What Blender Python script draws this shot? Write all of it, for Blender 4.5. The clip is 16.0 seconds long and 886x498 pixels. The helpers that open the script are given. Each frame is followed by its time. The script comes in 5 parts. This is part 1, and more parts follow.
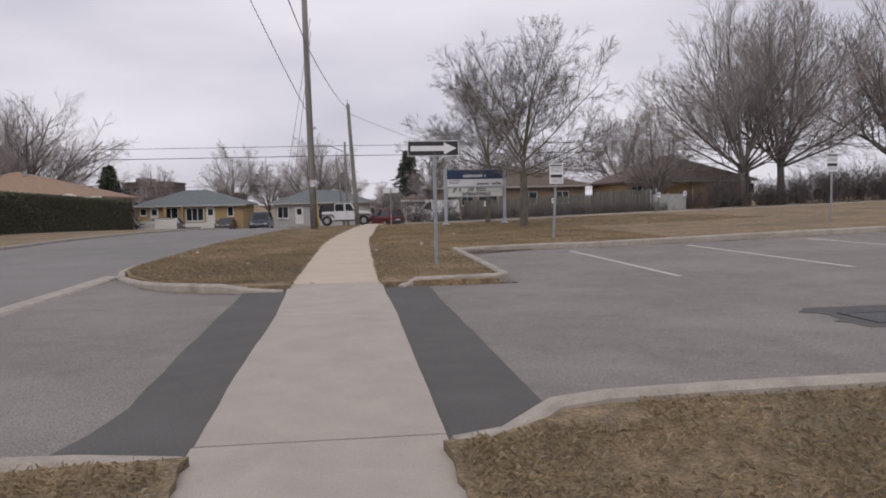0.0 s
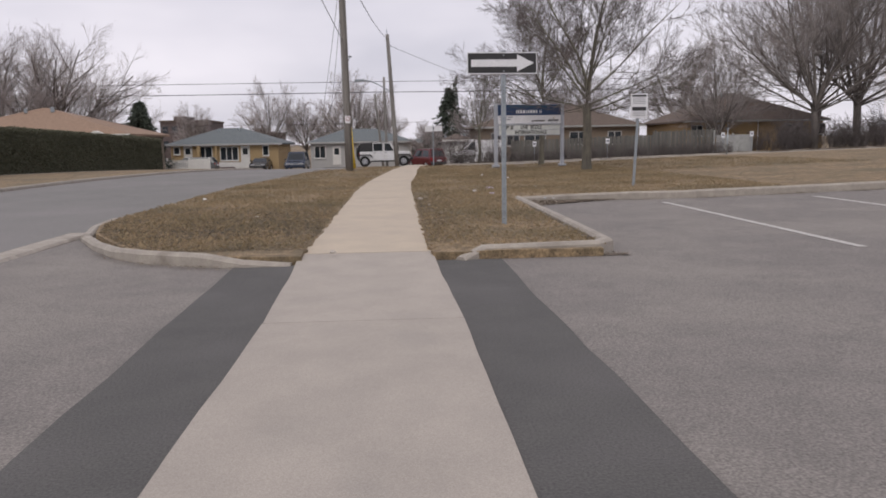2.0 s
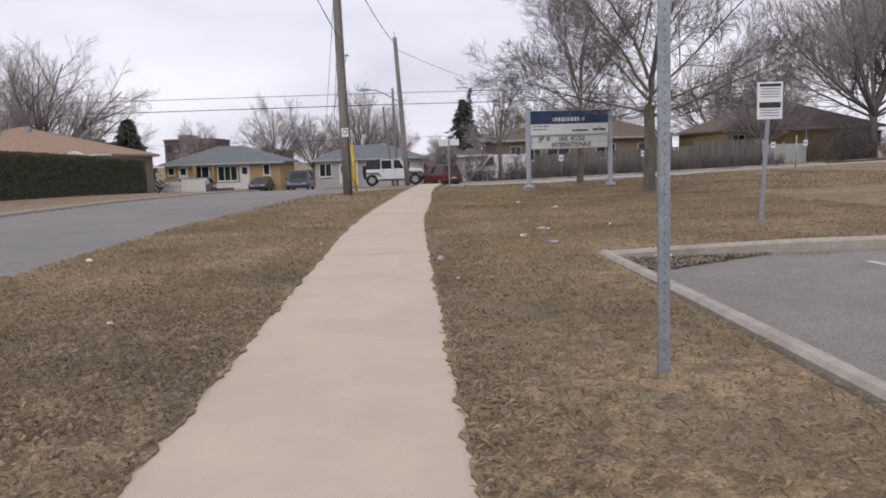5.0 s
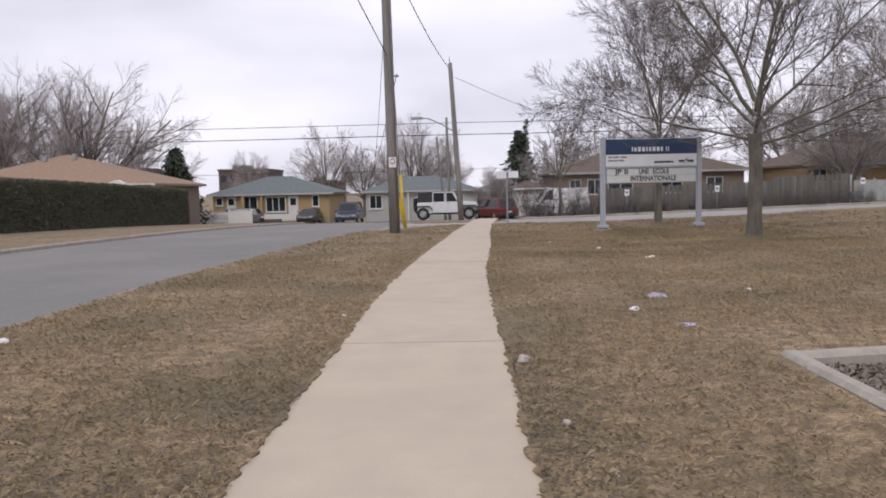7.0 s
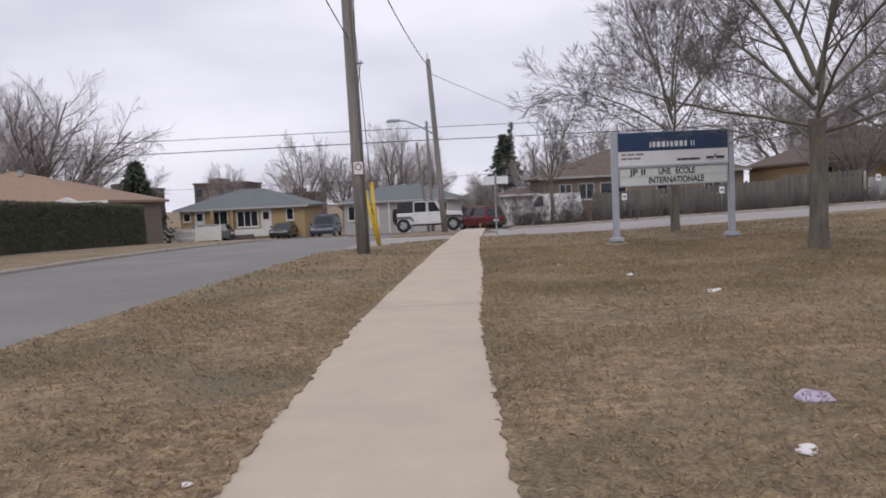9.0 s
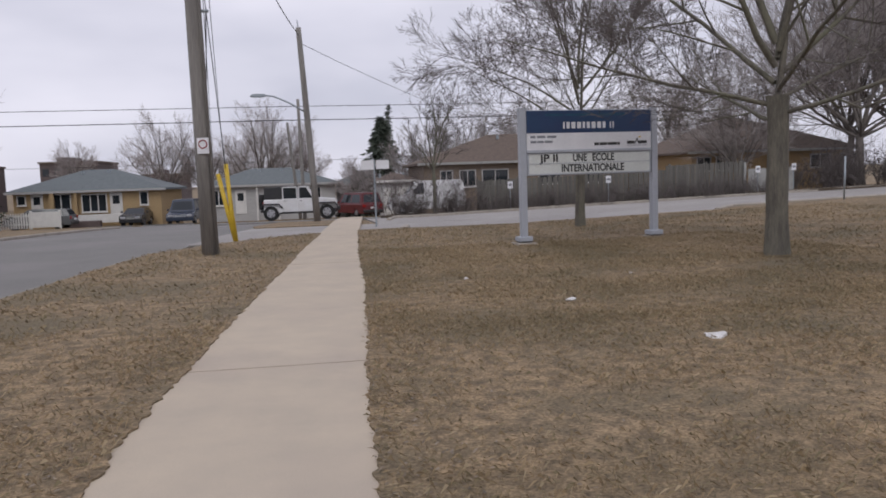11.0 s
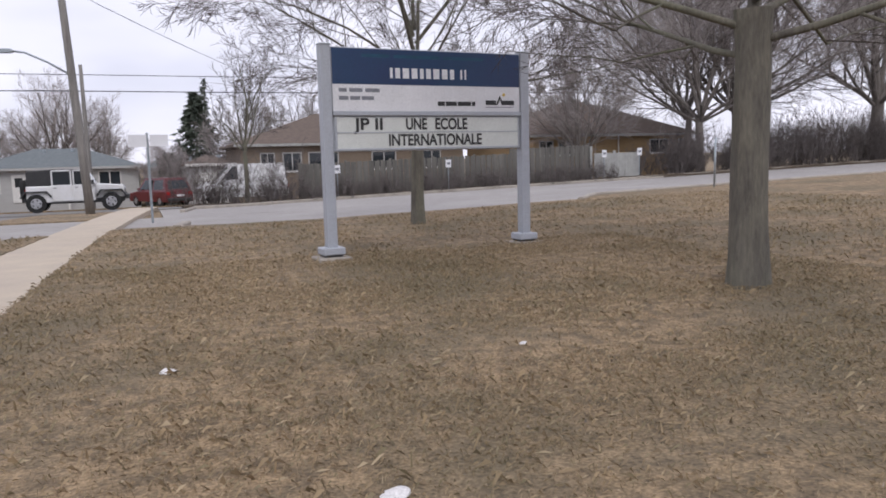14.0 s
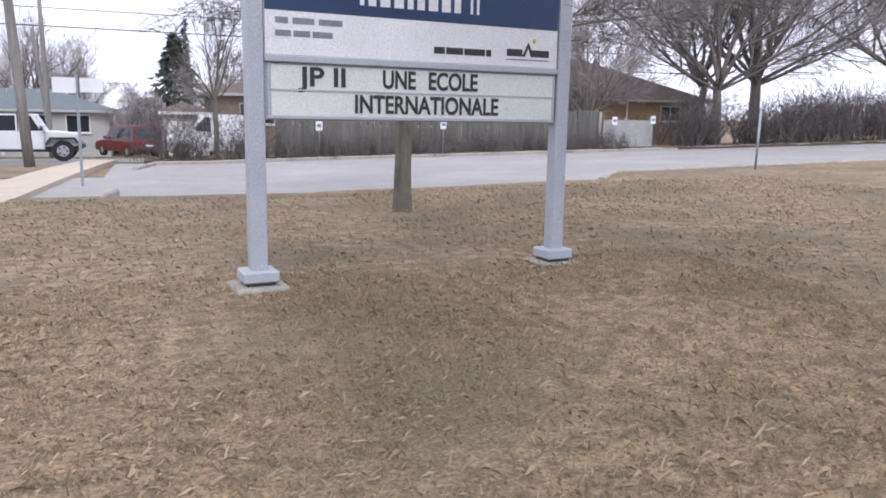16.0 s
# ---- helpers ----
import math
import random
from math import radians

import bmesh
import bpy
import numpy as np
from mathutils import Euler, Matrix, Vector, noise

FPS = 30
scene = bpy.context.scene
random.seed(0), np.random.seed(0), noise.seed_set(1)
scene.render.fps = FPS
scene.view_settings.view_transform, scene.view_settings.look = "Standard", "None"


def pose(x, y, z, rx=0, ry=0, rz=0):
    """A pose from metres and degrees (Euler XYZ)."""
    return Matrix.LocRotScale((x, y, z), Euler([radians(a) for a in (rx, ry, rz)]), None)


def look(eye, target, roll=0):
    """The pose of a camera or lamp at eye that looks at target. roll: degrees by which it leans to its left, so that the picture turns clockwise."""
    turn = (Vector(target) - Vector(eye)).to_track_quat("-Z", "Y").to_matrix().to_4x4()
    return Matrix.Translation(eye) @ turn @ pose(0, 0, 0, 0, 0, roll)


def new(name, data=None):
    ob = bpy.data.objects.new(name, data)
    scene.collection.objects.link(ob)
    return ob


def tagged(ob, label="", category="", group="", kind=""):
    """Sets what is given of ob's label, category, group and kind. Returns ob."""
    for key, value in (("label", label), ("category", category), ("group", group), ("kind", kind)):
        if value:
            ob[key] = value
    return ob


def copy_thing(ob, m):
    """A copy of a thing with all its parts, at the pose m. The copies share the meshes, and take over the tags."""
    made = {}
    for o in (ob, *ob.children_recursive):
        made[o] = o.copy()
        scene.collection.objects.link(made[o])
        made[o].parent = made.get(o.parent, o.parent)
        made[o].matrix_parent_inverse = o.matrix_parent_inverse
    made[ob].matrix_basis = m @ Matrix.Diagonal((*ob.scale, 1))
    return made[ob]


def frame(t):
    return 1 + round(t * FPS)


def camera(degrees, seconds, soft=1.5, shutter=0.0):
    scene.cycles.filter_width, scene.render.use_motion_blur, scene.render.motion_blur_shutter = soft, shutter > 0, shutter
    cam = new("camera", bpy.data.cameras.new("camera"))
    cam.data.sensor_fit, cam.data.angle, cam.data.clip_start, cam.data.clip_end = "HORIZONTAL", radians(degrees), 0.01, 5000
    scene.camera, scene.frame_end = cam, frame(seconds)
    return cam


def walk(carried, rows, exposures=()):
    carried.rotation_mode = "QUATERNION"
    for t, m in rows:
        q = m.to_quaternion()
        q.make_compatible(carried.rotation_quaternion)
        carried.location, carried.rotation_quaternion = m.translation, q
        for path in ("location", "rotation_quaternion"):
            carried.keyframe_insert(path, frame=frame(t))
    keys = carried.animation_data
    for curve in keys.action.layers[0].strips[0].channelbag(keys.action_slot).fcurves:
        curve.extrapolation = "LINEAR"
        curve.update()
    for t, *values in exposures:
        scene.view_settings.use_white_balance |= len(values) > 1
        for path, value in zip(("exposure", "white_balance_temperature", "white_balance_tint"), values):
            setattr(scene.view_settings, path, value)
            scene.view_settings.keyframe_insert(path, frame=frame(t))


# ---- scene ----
cam = camera(59.9, 16.0, soft=1.8)
PATH = [
    (0, (0.394, -3.986, 1.177), (0.606, -2.001, 1.051), -1.3),
    (0.5, (0.371, -3.15, 1.152), (0.503, -1.161, 0.995), -0.1),
    (1, (0.386, -2.164, 1.147), (0.451, -0.186, 0.857), -2.5),
    (1.5, (0.37, -1.281, 1.134), (0.436, 0.707, 0.92), 1.2),
    (2, (0.366, -0.455, 1.111), (0.473, 1.523, 0.835), -1.0),
    (2.5, (0.368, 0.478, 1.123), (0.521, 2.454, 0.856), 1.2),
    (3, (0.324, 1.311, 1.147), (0.387, 3.289, 0.858), -1.6),
    (3.2, (0.334, 1.585, 1.171), (0.359, 3.565, 0.89), -1.1),
    (5.3, (0.462, 6.094, 1.172), (0.544, 8.078, 0.935), -1.8),
    (5.5, (0.418, 6.261, 1.205), (0.479, 8.246, 0.963), -0.4),
    (6, (0.426, 7.299, 1.217), (0.476, 9.29, 1.027), 1.1),
    (6.5, (0.415, 8.463, 1.162), (0.355, 10.449, 0.933), -1.4),
    (7, (0.349, 9.007, 1.232), (0.293, 11.0, 1.08), -1.3),
    (7.5, (0.353, 10.065, 1.234), (0.334, 12.058, 1.07), -3.0),
    (8, (0.373, 11.285, 1.136), (0.353, 13.282, 1.041), -0.4),
    (8.5, (0.358, 12.067, 1.225), (0.351, 14.061, 1.062), -3.5),
    (8.7, (0.399, 12.468, 1.248), (0.377, 14.463, 1.116), -2.9),
    (10.8, (0.403, 16.231, 1.321), (0.604, 18.214, 1.163), -3.0),
    (11, (0.478, 16.549, 1.332), (0.781, 18.517, 1.148), -1.9),
    (11.5, (0.591, 17.315, 1.372), (1.029, 19.25, 1.125), -0.6),
    (12, (0.904, 18.161, 1.395), (1.469, 20.072, 1.228), -2.4),
    (12.5, (1.213, 19.141, 1.336), (1.921, 21.0, 1.13), -0.2),
    (13, (1.58, 20.035, 1.291), (2.319, 21.886, 1.125), -2.1),
    (13.5, (1.916, 20.885, 1.225), (2.652, 22.737, 1.062), 0.4),
    (14, (2.249, 21.714, 1.193), (2.953, 23.572, 0.96), -1.5),
    (14.5, (2.612, 22.483, 1.296), (3.368, 24.322, 1.081), -0.1),
    (15, (2.898, 23.348, 1.351), (3.566, 25.207, 1.04), -1.0),
    (15.5, (3.22, 24.083, 1.382), (3.931, 25.927, 1.075), -1.4),
    (16, (3.479, 24.957, 1.368), (4.201, 26.79, 1.025), 1.0),
]
EXPOSURE = [(0, 0.07, 6580, 10), (1, 0.13, 6600, 10), (2, 0.2, 6650, 10), (2.5, 0.33, 6600, 10), (5.5, 0.38, 6450, 10), (7, 0.42, 6450, 10), (8.5, 0.32, 6400, 10), (11, 0.1, 6300, 10), (12, 0.12, 6250, 10), (12.5, 0.25, 6200, 10), (13, 0.38, 6200, 10), (13.5, 0.42, 6200, 10), (14.5, 0.64, 6350, 10), (15, 0.62, 6400, 10), (15.5, 0.86, 6150, 10), (16, 1.12, 5950, 10)]
walk(cam, [(t, look(eye, target, roll)) for t, eye, target, roll in PATH], EXPOSURE)

# ---- world, sun ----
world = bpy.data.worlds.new("overcast_sky")
scene.world = world
world.use_nodes = True
wn, wl = world.node_tree.nodes, world.node_tree.links
wn.clear()
w_out, w_bg = wn.new("ShaderNodeOutputWorld"), wn.new("ShaderNodeBackground")
w_sky = wn.new("ShaderNodeTexSky")
w_sky.sky_type, w_sky.sun_disc = "NISHITA", False
w_sky.sun_elevation, w_sky.sun_rotation = radians(48), radians(200)
w_gain = wn.new("ShaderNodeMix")
w_gain.data_type, w_gain.blend_type = "RGBA", "MULTIPLY"
w_gain.inputs[0].default_value = 1.0
w_gain.inputs[7].default_value = (0.09, 0.09, 0.09, 1)
w_co, w_map = wn.new("ShaderNodeTexCoord"), wn.new("ShaderNodeMapping")
w_map.inputs["Scale"].default_value = (1.6, 1.6, 4.5)
w_noise = wn.new("ShaderNodeTexNoise")
w_noise.inputs["Scale"].default_value, w_noise.inputs["Detail"].default_value, w_noise.inputs["Roughness"].default_value = 1.5, 4.0, 0.45
w_ramp = wn.new("ShaderNodeValToRGB")
w_ramp.color_ramp.elements[0].position, w_ramp.color_ramp.elements[0].color = 0.36, (0.565, 0.555, 0.64, 1)
w_ramp.color_ramp.elements[1].position, w_ramp.color_ramp.elements[1].color = 0.64, (0.785, 0.755, 0.835, 1)
w_mix = wn.new("ShaderNodeMix")
w_mix.data_type = "RGBA"
w_mix.inputs[0].default_value = 0.95
wl.new(w_co.outputs["Generated"], w_map.inputs["Vector"])
wl.new(w_map.outputs["Vector"], w_noise.inputs["Vector"])
wl.new(w_noise.outputs["Fac"], w_ramp.inputs["Fac"])
wl.new(w_sky.outputs["Color"], w_gain.inputs[6])
wl.new(w_gain.outputs[2], w_mix.inputs[6])
wl.new(w_ramp.outputs["Color"], w_mix.inputs[7])
wl.new(w_mix.outputs[2], w_bg.inputs["Color"])
wl.new(w_bg.outputs["Background"], w_out.inputs["Surface"])
w_bg.inputs["Strength"].default_value = 1.0

sun = new("sun", bpy.data.lights.new("sun", "SUN"))
sun.data.energy, sun.data.angle, sun.data.color = 0.85, radians(30), (1.0, 0.96, 0.9)
sun.matrix_world = look((0, 0, 50), (6, 22, 25))


# ---- materials ----
def material(name, base, second=None, scale=8.0, detail=6.0, rough=0.85, bump=0.25, fine=90.0, metal=0.0, spread=0.5, third=None, third_scale=0.6, third_at=(0.5, 0.7), stretch=(1, 1, 1), per_object=0.0, object_space=False, speck=0.18):
    """Two-scale mottled surface: base and second mixed by a middle noise, third by a large one, a fine grain on top."""
    m = bpy.data.materials.new(name)
    m.use_nodes = True
    n, l = m.node_tree.nodes, m.node_tree.links
    bsdf = n["Principled BSDF"]
    bsdf.inputs["Roughness"].default_value, bsdf.inputs["Metallic"].default_value = rough, metal
    second = second or tuple(c * 0.75 for c in base)
    if object_space:
        co = n.new("ShaderNodeTexCoord").outputs["Object"]
    else:
        co = n.new("ShaderNodeNewGeometry").outputs["Position"]
    mp = n.new("ShaderNodeMapping")
    mp.inputs["Scale"].default_value = stretch
    l.new(co, mp.inputs["Vector"])
    co = mp.outputs["Vector"]

    def noise_at(sc, det):
        t = n.new("ShaderNodeTexNoise")
        t.inputs["Scale"].default_value, t.inputs["Detail"].default_value, t.inputs["Roughness"].default_value = sc, det, 0.6
        l.new(co, t.inputs["Vector"])
        return t.outputs["Fac"]

    def ramp(fac, a, b):
        r = n.new("ShaderNodeMapRange")
        r.inputs["From Min"].default_value, r.inputs["From Max"].default_value = a, b
        l.new(fac, r.inputs["Value"])
        return r.outputs["Result"]

    def mix(fac, a, b, blend="MIX"):
        x = n.new("ShaderNodeMix")
        x.data_type, x.blend_type = "RGBA", blend
        for sock, v in ((x.inputs[0], fac), (x.inputs[6], a), (x.inputs[7], b)):
            if isinstance(v, (int, float)):
                sock.default_value = v
            elif isinstance(v, tuple):
                sock.default_value = (*v, 1)
            else:
                l.new(v, sock)
        return x.outputs[2]

    col = mix(ramp(noise_at(scale, detail), 0.5 - spread / 3, 0.5 + spread / 3), base, second)
    if third:
        col = mix(ramp(noise_at(third_scale, 4), *third_at), col, third)
    grain = noise_at(fine, 3)
    g = n.new("ShaderNodeMapRange")
    g.inputs["From Min"].default_value, g.inputs["From Max"].default_value = 0.3, 0.7
    g.inputs["To Min"].default_value, g.inputs["To Max"].default_value = 1 - speck, 1 + speck
    l.new(grain, g.inputs["Value"])
    value = g.outputs["Result"]
    if per_object:
        oi = n.new("ShaderNodeObjectInfo")
        r = n.new("ShaderNodeMapRange")
        r.inputs["To Min"].default_value, r.inputs["To Max"].default_value = 1 - per_object, 1 + per_object
        l.new(oi.outputs["Random"], r.inputs["Value"])
        mu = n.new("ShaderNodeMath")
        mu.operation = "MULTIPLY"
        l.new(value, mu.inputs[0]), l.new(r.outputs["Result"], mu.inputs[1])
        value = mu.outputs[0]
    comb = n.new("ShaderNodeCombineColor")
    for i in range(3):
        l.new(value, comb.inputs[i])
    col = mix(1.0, col, comb.outputs["Color"], "MULTIPLY")
    l.new(col, bsdf.inputs["Base Color"])
    if bump:
        b = n.new("ShaderNodeBump")
        b.inputs["Strength"].default_value, b.inputs["Distance"].default_value = bump, 0.01
        l.new(grain, b.inputs["Height"])
        l.new(b.outputs["Normal"], bsdf.inputs["Normal"])
    return m


def island_material(name, colours, rough=0.9, zones=None):
    """Each loose piece takes one of the colours; zones tints them in broad patches of the plan."""
    m = bpy.data.materials.new(name)
    m.use_nodes = True
    n, l = m.node_tree.nodes, m.node_tree.links
    geo, r = n.new("ShaderNodeNewGeometry"), n.new("ShaderNodeValToRGB")
    while len(r.color_ramp.elements) < len(colours):
        r.color_ramp.elements.new(0.5)
    for i, c in enumerate(colours):
        r.color_ramp.elements[i].position, r.color_ramp.elements[i].color = i / max(1, len(colours) - 1), (*c, 1)
    l.new(geo.outputs["Random Per Island"], r.inputs["Fac"])
    colour = r.outputs["Color"]
    if zones:
        t, k, x = n.new("ShaderNodeTexNoise"), n.new("ShaderNodeMapRange"), n.new("ShaderNodeMix")
        t.inputs["Scale"].default_value, t.inputs["Detail"].default_value, t.inputs["Roughness"].default_value = 0.5, 4.0, 0.6
        k.inputs["From Min"].default_value, k.inputs["From Max"].default_value = 0.44, 0.62
        x.data_type, x.blend_type = "RGBA", "MULTIPLY"
        x.inputs[7].default_value = (*zones, 1)
        l.new(geo.outputs["Position"], t.inputs["Vector"]), l.new(t.outputs["Fac"], k.inputs["Value"])
        l.new(k.outputs["Result"], x.inputs[0]), l.new(colour, x.inputs[6])
        colour = x.outputs[2]
    l.new(colour, n["Principled BSDF"].inputs["Base Color"])
    n["Principled BSDF"].inputs["Roughness"].default_value = rough
    return m


def glass_material(name, tint=(0.02, 0.025, 0.03), rough=0.05):
    m = bpy.data.materials.new(name)
    m.use_nodes = True
    b = m.node_tree.nodes["Principled BSDF"]
    b.inputs["Base Color"].default_value, b.inputs["Roughness"].default_value, b.inputs["IOR"].default_value = (*tint, 1), rough, 1.5
    return m


M = {
    "lawn": material("dormant_lawn", (0.308, 0.222, 0.130), (0.15, 0.111, 0.068), scale=6.5, detail=7, spread=0.30, rough=1.0, bump=1.0, fine=48, third=(0.15, 0.12, 0.074), third_scale=0.5, third_at=(0.44, 0.66), speck=0.5),
    "soil": material("bare_soil", (0.11, 0.085, 0.06), (0.07, 0.055, 0.042), scale=9, rough=1.0, bump=0.8, fine=60),
    "beige": material("beige_concrete", (0.505, 0.428, 0.332), (0.445, 0.38, 0.302), scale=2.2, rough=0.9, bump=0.12, fine=160, third=(0.41, 0.345, 0.285), third_scale=0.7, third_at=(0.5, 0.8), per_object=0.03, speck=0.12),
    "grey_walk": material("grey_concrete", (0.40, 0.358, 0.312), (0.35, 0.314, 0.275), scale=2.5, rough=0.9, bump=0.12, fine=160, third=(0.31, 0.285, 0.255), third_scale=0.7, third_at=(0.55, 0.8), per_object=0.03),
    "kerb": material("kerb_concrete", (0.40, 0.36, 0.31), (0.30, 0.27, 0.235), scale=6, rough=0.95, bump=0.3, fine=110, third=(0.22, 0.195, 0.165), third_scale=1.8, third_at=(0.55, 0.75)),
    "lot": material("worn_asphalt", (0.215, 0.195, 0.18), (0.18, 0.165, 0.153), scale=3, rough=0.95, bump=0.6, fine=75, speck=0.4, third=(0.25, 0.228, 0.205), third_scale=0.5, third_at=(0.45, 0.7)),
    "lane": material("pale_lane_asphalt", (0.32, 0.30, 0.285), (0.28, 0.265, 0.25), scale=2, rough=0.95, bump=0.3, fine=60, third=(0.36, 0.34, 0.32), third_scale=0.3, third_at=(0.45, 0.7), speck=0.2),
    "road": material("road_asphalt", (0.195, 0.188, 0.178), (0.17, 0.164, 0.156), scale=2, rough=0.95, bump=0.3, fine=70, speck=0.25, third=(0.22, 0.208, 0.20), third_scale=0.25, third_at=(0.45, 0.7)),
    "patch": material("new_asphalt_strip", (0.102, 0.098, 0.093), (0.084, 0.081, 0.078), scale=4, rough=0.92, bump=0.6, fine=80, speck=0.3, third=(0.125, 0.118, 0.115), third_scale=1.0, third_at=(0.5, 0.75)),
    "line": material("worn_white_paint", (0.55, 0.53, 0.50), (0.33, 0.31, 0.29), scale=14, rough=0.8, bump=0.2, fine=120),
    "bark": material("grey_brown_bark", (0.168, 0.154, 0.122), (0.092, 0.084, 0.072), scale=9, rough=1.0, bump=1.0, fine=45, third=(0.15, 0.147, 0.105), third_scale=1.6, third_at=(0.46, 0.68), stretch=(1, 1, 0.22)),
    "twig": material("bare_twigs", (0.145, 0.126, 0.12), (0.105, 0.09, 0.086), scale=2, rough=1.0, bump=0),
    # midtwig, midbark: lighter copies of twig and bark with haze painted in
    "midtwig": material("hazed_twigs", (0.31, 0.28, 0.265), (0.235, 0.21, 0.20), scale=1, rough=1.0, bump=0),
    "midbark": material("hazed_bark", (0.20, 0.178, 0.16), (0.13, 0.116, 0.106), scale=5, rough=1.0, bump=0.6, stretch=(1, 1, 0.25)),
    # palest twig copy: distance haze is put into the colour
    "fartwig": material("far_hazed_twigs", (0.40, 0.36, 0.35), (0.31, 0.28, 0.27), scale=1, rough=1.0, bump=0),
    "pole": material("weathered_pole_wood", (0.25, 0.235, 0.215), (0.165, 0.155, 0.145), scale=12, rough=0.95, bump=0.6, fine=60, stretch=(1, 1, 0.06)),
    "galv": material("galvanised_steel", (0.35, 0.385, 0.41), (0.27, 0.30, 0.325), scale=14, rough=0.5, bump=0.05, metal=0.6, fine=60),
    "wire": material("black_cable", (0.03, 0.03, 0.032), rough=0.6, bump=0),
    "signgrey": material("grey_painted_sign_steel", (0.40, 0.42, 0.46), (0.37, 0.39, 0.43), scale=3, rough=0.5, bump=0.03),
    "white": material("white_sign_sheet", (0.72, 0.72, 0.74), (0.66, 0.66, 0.68), scale=2, rough=0.45, bump=0.02),
    "board": material("ivory_letter_board", (0.66, 0.68, 0.65), (0.60, 0.62, 0.59), scale=2, rough=0.35, bump=0.02),
    "navy": material("navy_sign_sheet", (0.018, 0.034, 0.098), (0.015, 0.045, 0.11), scale=1.5, rough=0.35, bump=0.02),
    "teal": material("faded_teal_print", (0.012, 0.075, 0.13), rough=0.5, bump=0),
    "black": material("black_paint", (0.02, 0.02, 0.022), (0.03, 0.03, 0.03), scale=5, rough=0.5, bump=0.02),
    "greytext": material("grey_print", (0.22, 0.23, 0.26), rough=0.6, bump=0),
    "yellow": material("yellow_guard_plastic", (0.62, 0.43, 0.03), (0.5, 0.34, 0.03), scale=5, rough=0.55, bump=0.05),
    "hedgewood": material("inner_hedge_growth", (0.075, 0.078, 0.05), (0.05, 0.05, 0.034), scale=7, rough=1.0, bump=0.8, fine=30),
    "brick_y": material("buff_brick", (0.42, 0.305, 0.165), (0.35, 0.25, 0.135), scale=7, rough=0.95, bump=0.2, fine=30),
    # brick_b: the buff brick over again, shade put into its colour
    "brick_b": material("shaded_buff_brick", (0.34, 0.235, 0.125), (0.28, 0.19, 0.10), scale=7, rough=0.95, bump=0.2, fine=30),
    "siding": material("pale_grey_siding", (0.42, 0.415, 0.405), (0.37, 0.365, 0.36), scale=3, rough=0.8, bump=0.05, stretch=(0.2, 0.2, 5)),
    "brick_tan": material("tan_brick", (0.21, 0.165, 0.125), (0.165, 0.13, 0.10), scale=8, rough=0.95, bump=0.2, fine=30),
    "brick_red": material("dark_red_brick", (0.13, 0.10, 0.095), (0.10, 0.08, 0.078), scale=1, rough=0.95, bump=0.1),
    "roof_grey": material("blue_grey_shingles", (0.15, 0.17, 0.175), (0.115, 0.13, 0.135), scale=4, rough=0.95, bump=0.3, fine=25),
    "roof_tan": material("tan_shingles", (0.30, 0.205, 0.145), (0.25, 0.17, 0.12), scale=4, rough=0.95, bump=0.3, fine=25),
    "roof_brown": material("brown_shingles", (0.145, 0.11, 0.088), (0.108, 0.082, 0.068), scale=4, rough=0.95, bump=0.3, fine=25),
    "trimwhite": material("white_trim", (0.68, 0.67, 0.64), (0.6, 0.59, 0.57), scale=3, rough=0.6, bump=0.02),
    "fence": material("weathered_fence_boards", (0.15, 0.143, 0.128), (0.105, 0.10, 0.09), scale=5, rough=0.95, bump=0.4, fine=40, stretch=(1, 1, 0.1), per_object=0.14),
    "palefence": material("pale_sheet_panel", (0.36, 0.36, 0.34), (0.29, 0.29, 0.28), scale=3, rough=0.8, bump=0.1),
    "glass": glass_material("dark_window_glass"),
    "carwhite": material("white_car_paint", (0.68, 0.68, 0.69), (0.62, 0.61, 0.60), scale=2, rough=0.25, bump=0, object_space=True),
    "carred": material("dark_red_car_paint", (0.125, 0.025, 0.028), (0.10, 0.022, 0.025), scale=2, rough=0.25, bump=0, object_space=True),
    "carblue": material("dark_blue_car_paint", (0.035, 0.045, 0.07), (0.028, 0.036, 0.058), scale=2, rough=0.25, bump=0, object_space=True),
    "carblack": material("black_car_paint", (0.018, 0.018, 0.02), (0.025, 0.025, 0.027), scale=2, rough=0.25, bump=0, object_space=True),
    "cargrey": material("grey_car_paint", (0.12, 0.125, 0.13), (0.10, 0.105, 0.11), scale=2, rough=0.25, bump=0, object_space=True),
    "tyre": material("tyre_rubber", (0.02, 0.02, 0.02), rough=0.9, bump=0),
    "rim": material("alloy_rim", (0.5, 0.5, 0.52), rough=0.35, bump=0, metal=0.8),
    "redlamp": material("red_lamp_lens", (0.3, 0.01, 0.01), rough=0.25, bump=0),
    "litter": material("white_litter", (0.72, 0.70, 0.69), (0.6, 0.58, 0.57), scale=20, rough=0.7, bump=0.2),
    "purple": material("purple_wrapper", (0.22, 0.16, 0.28), (0.55, 0.5, 0.58), scale=25, rough=0.5, bump=0.2),
    "stone": material("pale_stone", (0.50, 0.45, 0.40), (0.40, 0.36, 0.32), scale=15, rough=0.95, bump=0.4),
    "conifer": island_material("spruce_needles", [(0.035, 0.046, 0.034), (0.075, 0.088, 0.064), (0.05, 0.064, 0.048)]),
    "cedar": island_material("cedar_foliage", [(0.085, 0.09, 0.06), (0.125, 0.128, 0.086), (0.10, 0.105, 0.07), (0.14, 0.13, 0.09)]),
    "blade": island_material("dry_grass_blades", [(0.23, 0.166, 0.098), (0.375, 0.28, 0.165), (0.28, 0.204, 0.12), (0.20, 0.166, 0.096), (0.44, 0.345, 0.22)], zones=(0.76, 0.78, 0.76)),
